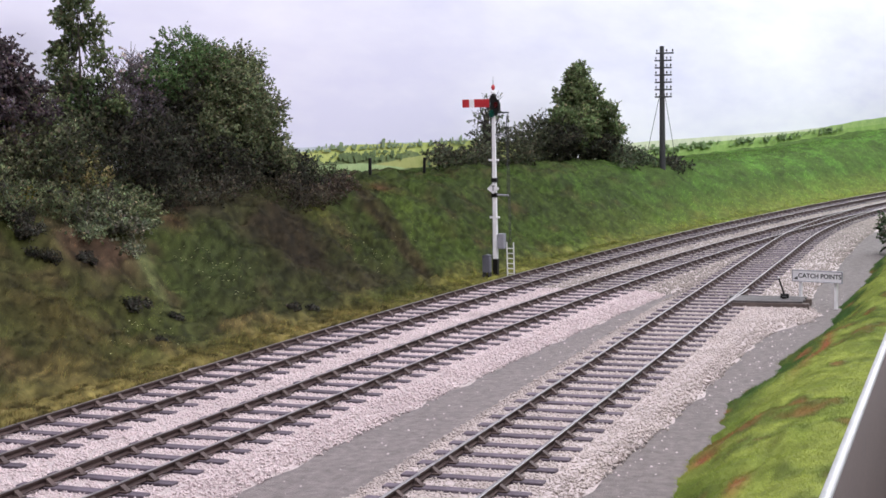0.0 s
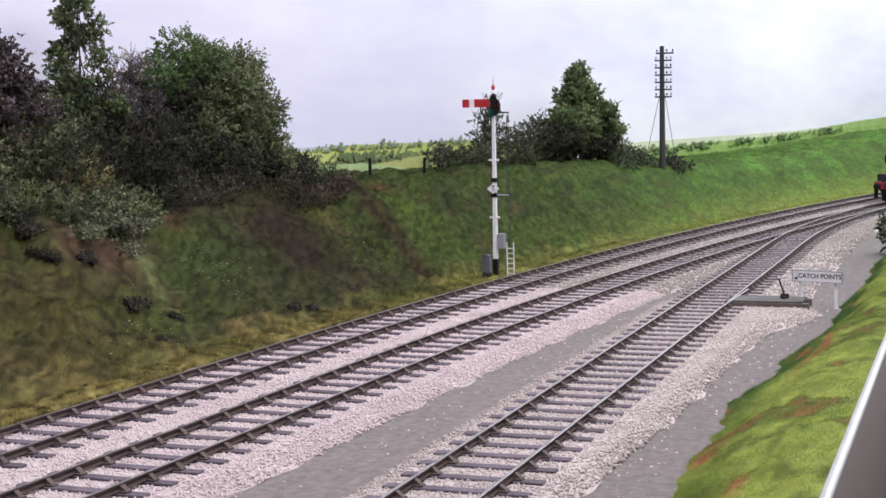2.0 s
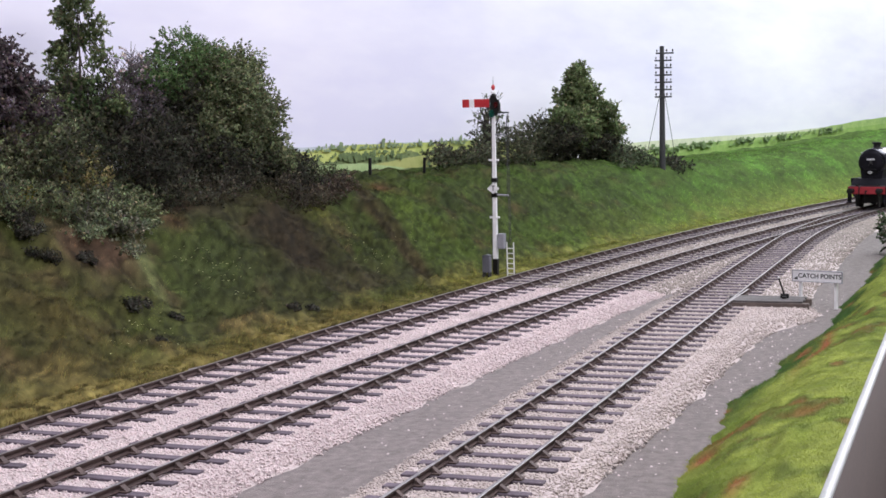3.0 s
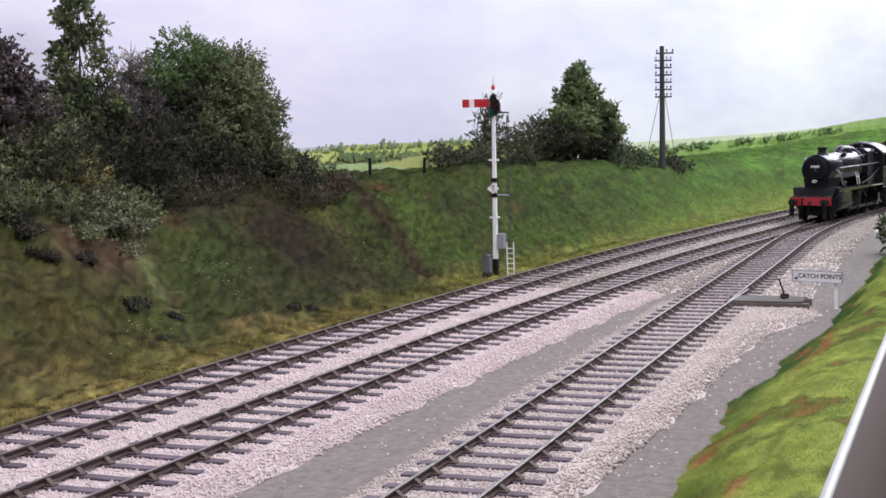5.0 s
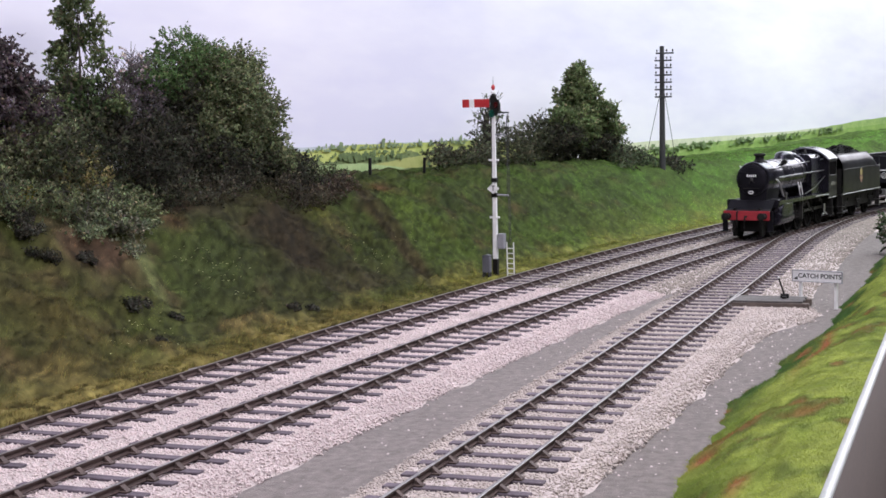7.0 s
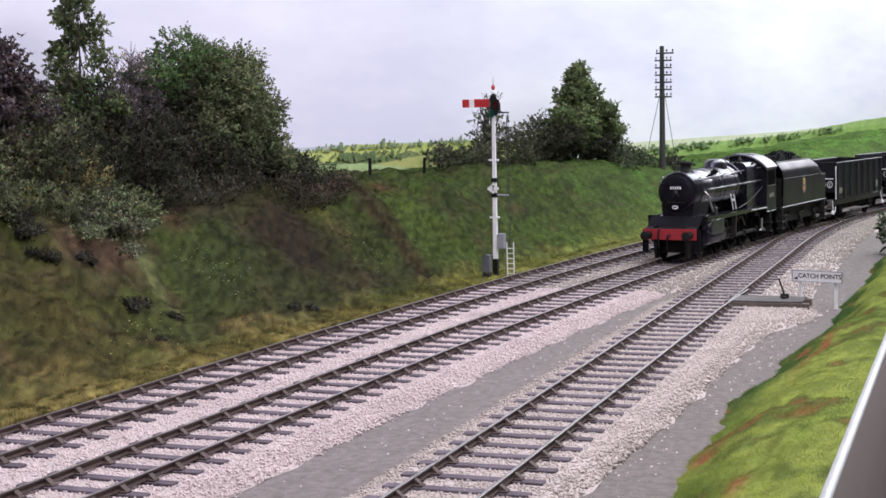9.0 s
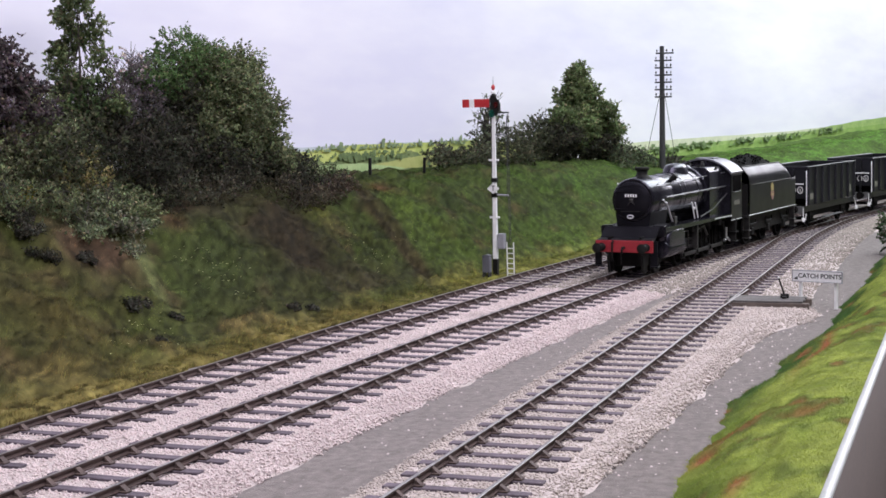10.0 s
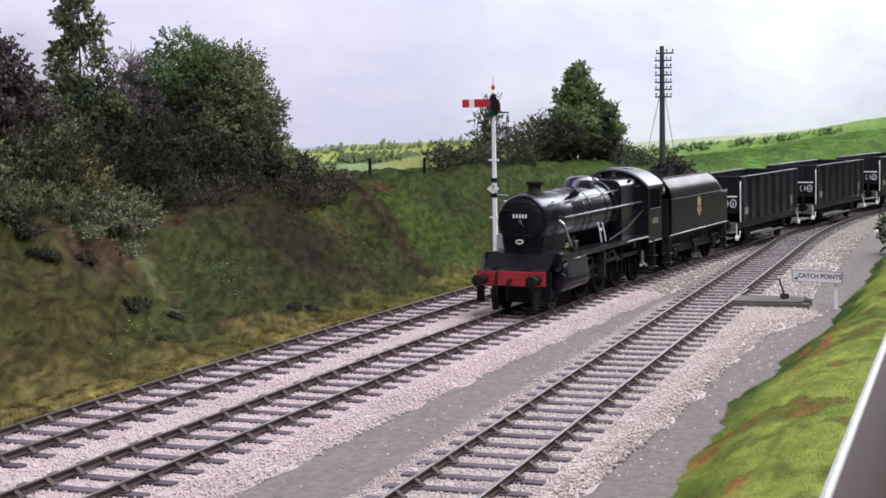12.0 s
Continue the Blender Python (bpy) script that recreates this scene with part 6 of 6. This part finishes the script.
def build_wagon():
    """A hopper wagon; x from 0 at its front buffers."""
    o = thing("hopper_wagon", "dark grey ribbed steel hopper wagon with white handrails", "wagon", group="hopper wagons")
    x0, x1, zt, zb, yo = 1.25, 10.45, 3.16, 1.22, 1.26
    for sg in (-1, 1):
        side = part("side_sheet", box(B(), x0, x1, sg * yo - 0.03, sg * yo + 0.03, zb, zt, 0.008), M_HOPPER, o)
        for i in range(8):
            x = x0 + 0.06 + (x1 - x0 - 0.12) * i / 7
            bm = B()
            prism(bm, [(x - 0.07, 0.0), (x + 0.07, 0.0), (x + 0.04, 0.10), (x - 0.04, 0.10)] if sg > 0 else [(x - 0.07, 0.0), (x - 0.04, -0.10), (x + 0.04, -0.10), (x + 0.07, 0.0)], zb + 0.02, zt - 0.05, "z")
            bm.transform(Matrix.Translation((0, sg * (yo + 0.03), 0)))
            part("rib", bm, M_HOPPER, side)
        part("top_rail", box(B(), x0 - 0.03, x1 + 0.03, sg * yo - 0.05, sg * yo + 0.13, zt - 0.06, zt + 0.03, 0.01), M_HOPPER, side)
        # thin pale rod stands in for the rail's rim highlight
        part("worn_edge", rod(B(), (x0 - 0.03, sg * (yo + 0.12), zt + 0.03), (x1 + 0.03, sg * (yo + 0.12), zt + 0.03), 0.022, 0.022, 6), M_RIM_GLINT, side, "pale strip for the highlight along the top rail")
        bm = B()
        prism(bm, [(x0 + 0.9, 0.55), (x1 - 0.9, 0.55), (x1, zb + 0.02), (x0, zb + 0.02)], sg * 0.9 - 0.03, sg * 0.9 + 0.03)
        part("hopper_bottom", bm, M_UNDER, o)
        if sg < 0:
            for x, w in ((x0 + 0.75, 0.55), (x1 - 1.0, 0.75)):
                part("data_panel", box(B(), x - w / 2, x + w / 2, -yo - 0.040, -yo - 0.028, 1.50, 1.50 + w * 0.55), M_PANEL, side, "faded painted data panel")
            for x in (2.85, 4.1, 5.4, 6.7, 7.9):
                part("lettering_bar", box(B(), x - 0.24, x + 0.24, -yo - 0.038, -yo - 0.028, 1.50, 1.545), M_PANEL, side)
        bm = B()
        box(bm, 0.0 + 0.55, 12.0 - 0.45, sg * 1.0 - 0.07, sg * 1.0 + 0.07, 0.86, 1.16, 0.012)
        part("solebar", bm, M_HOPPER, o)
        # white hand rails up the corners and brake levers
        for x, e in ((x0 - 0.22, -1), (x1 + 0.22, 1)):
            bm = B()
            tube(bm, [(x, sg * (yo + 0.04), 1.2), (x, sg * (yo + 0.04), 2.5), (x - 0.04 * e, sg * (yo + 0.02), 2.78), (x - 0.2 * e, sg * (yo - 0.02), 2.98)], 0.026, 8)
            part("hand_rail", bm, M_WHITE, o, "white painted handrail")
        bm = B()
        tube(bm, [(0.75, sg * 1.2, 1.15), (0.78, sg * 1.22, 0.62), (1.15, sg * 1.22, 0.5), (1.25, sg * 1.22, 0.8)], 0.026, 8)
        rod(bm, (0.78, sg * 1.16, 0.52), (0.78, sg * 1.27, 0.52), 0.11, 0.11, 12)
        part("brake_lever", bm, M_WHITE, o, "white painted brake lever")
        bm = B()
        tube(bm, [(10.9, sg * 1.2, 1.1), (11.2, sg * 1.22, 0.72), (11.35, sg * 1.22, 0.5)], 0.026, 8)
        box(bm, 11.2, 11.45, sg * 1.22 - 0.05, sg * 1.22 + 0.05, 0.42, 0.62, 0.02)
        part("brake_lever", bm, M_WHITE, o, "white painted brake lever")
        part("foot_board", box(B(), 4.6, 8.2, sg * 1.16 - 0.12, sg * 1.16 + 0.12, 0.42, 0.47, 0.01), M_FOOT, o)
        for x in (2.9, 9.1):
            bm = B()
            prism(bm, [(x - 0.5, 0.9), (x - 0.22, 0.3), (x + 0.22, 0.3), (x + 0.5, 0.9)], sg * 1.02 - 0.04, sg * 1.02 + 0.04)
            box(bm, x - 0.16, x + 0.16, sg * 1.06 - 0.05, sg * 1.06 + 0.12, 0.34, 0.64, 0.02)
            part("axle_guard", bm, M_UNDER, o)
    for x, e in ((x0, -1), (x1, 1)):
        end = part("end_sheet", box(B(), x - 0.03, x + 0.03, -yo, yo, zb + 0.35, zt, 0.008), M_HOPPER, o)
        for y in (-0.6, 0.6):
            part("end_post", box(B(), x + e * 0.10 - 0.07, x + e * 0.10 + 0.07, y - 0.05, y + 0.05, 1.16, zt - 0.08, 0.01), M_HOPPER, end)
        part("end_rail", box(B(), x - 0.06, x + 0.06, -yo - 0.05, yo + 0.05, zt - 0.06, zt + 0.032, 0.01), M_HOPPER, end)
        bm = B()
        tube(bm, [(x + e * 0.25, -1.15, 2.32), (x + e * 0.25, -0.2, 2.32)], 0.03, 6)
        part("end_hand_rail", bm, M_WHITE, end, "white end rail")
        for k in (0, 1):
            yc = -0.92 + 0.36 * k
            ring = [(x + e * 0.045, yc + 0.13 * math.cos(q), 2.0 + 0.17 * math.sin(q)) for q in np.linspace(0, 2 * math.pi, 15)]
            bm = tube(B(), ring, 0.022, 5)
            rod(bm, (x + e * 0.045, yc, 1.9), (x + e * 0.045, yc, 2.08), 0.02, 0.02, 5)
            part("end_mark", bm, M_WHITE, end, "white painted ring mark")
        part("headstock", box(B(), x + e * 0.72 - 0.07, x + e * 0.72 + 0.07, -1.24, 1.24, 0.86, 1.22, 0.015), M_FOOT, o)
        for sg in (-1, 1):
            bm = B()
            lathe(bm, [(0.17, 0), (0.12, 0.08), (0.12, 0.30), (0.07, 0.32), (0.07, 0.40), (0.21, 0.41), (0.21, 0.45)], 16, Matrix.Translation((x + e * 0.79, sg * 0.87, 1.06)) @ Matrix.Rotation(radians(90 * e), 4, "Y"))
            part("buffer", bm, M_UNDER, o, smooth=True)
    bm = B()
    prism(bm, [(x0 + 0.05, 2.7), (x1 - 0.05, 2.7), (x1 - 1.2, 1.2), (x0 + 1.2, 1.2)], -1.2, 1.2)
    part("load", bm, M_COAL, o, "dark coal dust inside")
    part("brake_cylinder", rod(B(), (5.4, 0, 0.75), (6.6, 0, 0.75), 0.2, 0.2, 14), M_UNDER, o)
    for i, x in enumerate((2.9, 9.1)):
        wheelset("wheelset", o, x, 0.46, spokes=8)
    bm = B()
    tube(bm, [(-0.1, 0, 1.05), (0.3, 0, 0.98), (0.6, 0, 1.05)], 0.035)
    part("coupling", bm, M_UNDER, o)
    return o



M_FOOT = material("grey_weathered_board", (0.05, 0.05, 0.052), (0.10, 0.10, 0.10), 2, 0.75, bump=0.15)
loco, tender = build_loco(), build_tender()
drivers = [wheelset("driving_wheelset", loco, x, 0.74, spokes=15, mat=M_UNDER, weight=1) for x in (5.1, 7.0, 8.9, 11.0)]
pony = wheelset("pony_wheelset", loco, 2.35, 0.48, spokes=10, mat=M_DULL)
tender_wheels = [wheelset("tender_wheelset", tender, x, 0.62, spokes=12) for x in (15.2, 17.9, 20.6)]
side_rods, main_rods = [], []
for sg in (-1, 1):
    bm = B()
    box(bm, 5.1, 11.0, sg * 0.95 - 0.03, sg * 0.95 + 0.03, -0.07, 0.07, 0.01)
    for x in (5.1, 7.0, 8.9, 11.0):
        rod(bm, (x, sg * 0.90, 0), (x, sg * 1.0, 0), 0.14, 0.14, 12)
    side_rods.append(part("coupling_rod", bm, M_ROD, loco))
wagons = [build_wagon()]
for i in range(3):
    wagons.append(copy_thing(wagons[0], pose(0, 0, 0)))
WAGON_AT = [23.05 + 13.2 * i for i in range(4)]


# ---- what moves ----
def ride(t, ahead, behind, origin):
    """Pose of a vehicle whose ends of wheelbase lie so far behind the train's front; origin: where its own x starts."""
    s = train_s(t)
    p = np.array([s + ahead, float(y_main(s + ahead))])
    q = np.array([s + behind, float(y_main(s + behind))])
    a = math.atan2(q[1] - p[1], q[0] - p[0])
    d = np.array([math.cos(a), math.sin(a)])
    o = p - d * (ahead - origin)
    return pose(o[0] * K, o[1] * K, 0, 0, 0, math.degrees(a))


def motions():
    steps = [0.5 * i for i in range(25)]
    walk(loco, [(t, ride(t, 2.4, 11.0, 0.0)) for t in steps])
    walk(tender, [(t, ride(t, 15.2, 20.6, 0.0)) for t in steps])
    for w, off in zip(wagons, WAGON_AT):
        walk(w, [(t, ride(t, off + 2.9, off + 9.1, off)) for t in steps])
    fine = [0.1 * i for i in range(121)]
    turning = [(w, 0.74) for w in drivers] + [(pony, 0.48)] + [(w, 0.62) for w in tender_wheels]
    for w in wagons:
        turning += [(c, 0.46) for c in w.children if c.name.startswith("wheelset")]
    for w, r in turning:
        x, y, z = w.location
        walk(w, [(t, pose(x, y, z, 0, -math.degrees(5.712 * t / r), 0)) for t in fine])
    for r in side_rods:
        walk(r, [(t, pose(-0.33 * math.cos(5.712 * t / 0.74) * K, 0, (0.74 - 0.33 * math.sin(5.712 * t / 0.74)) * K)) for t in fine])


motions()
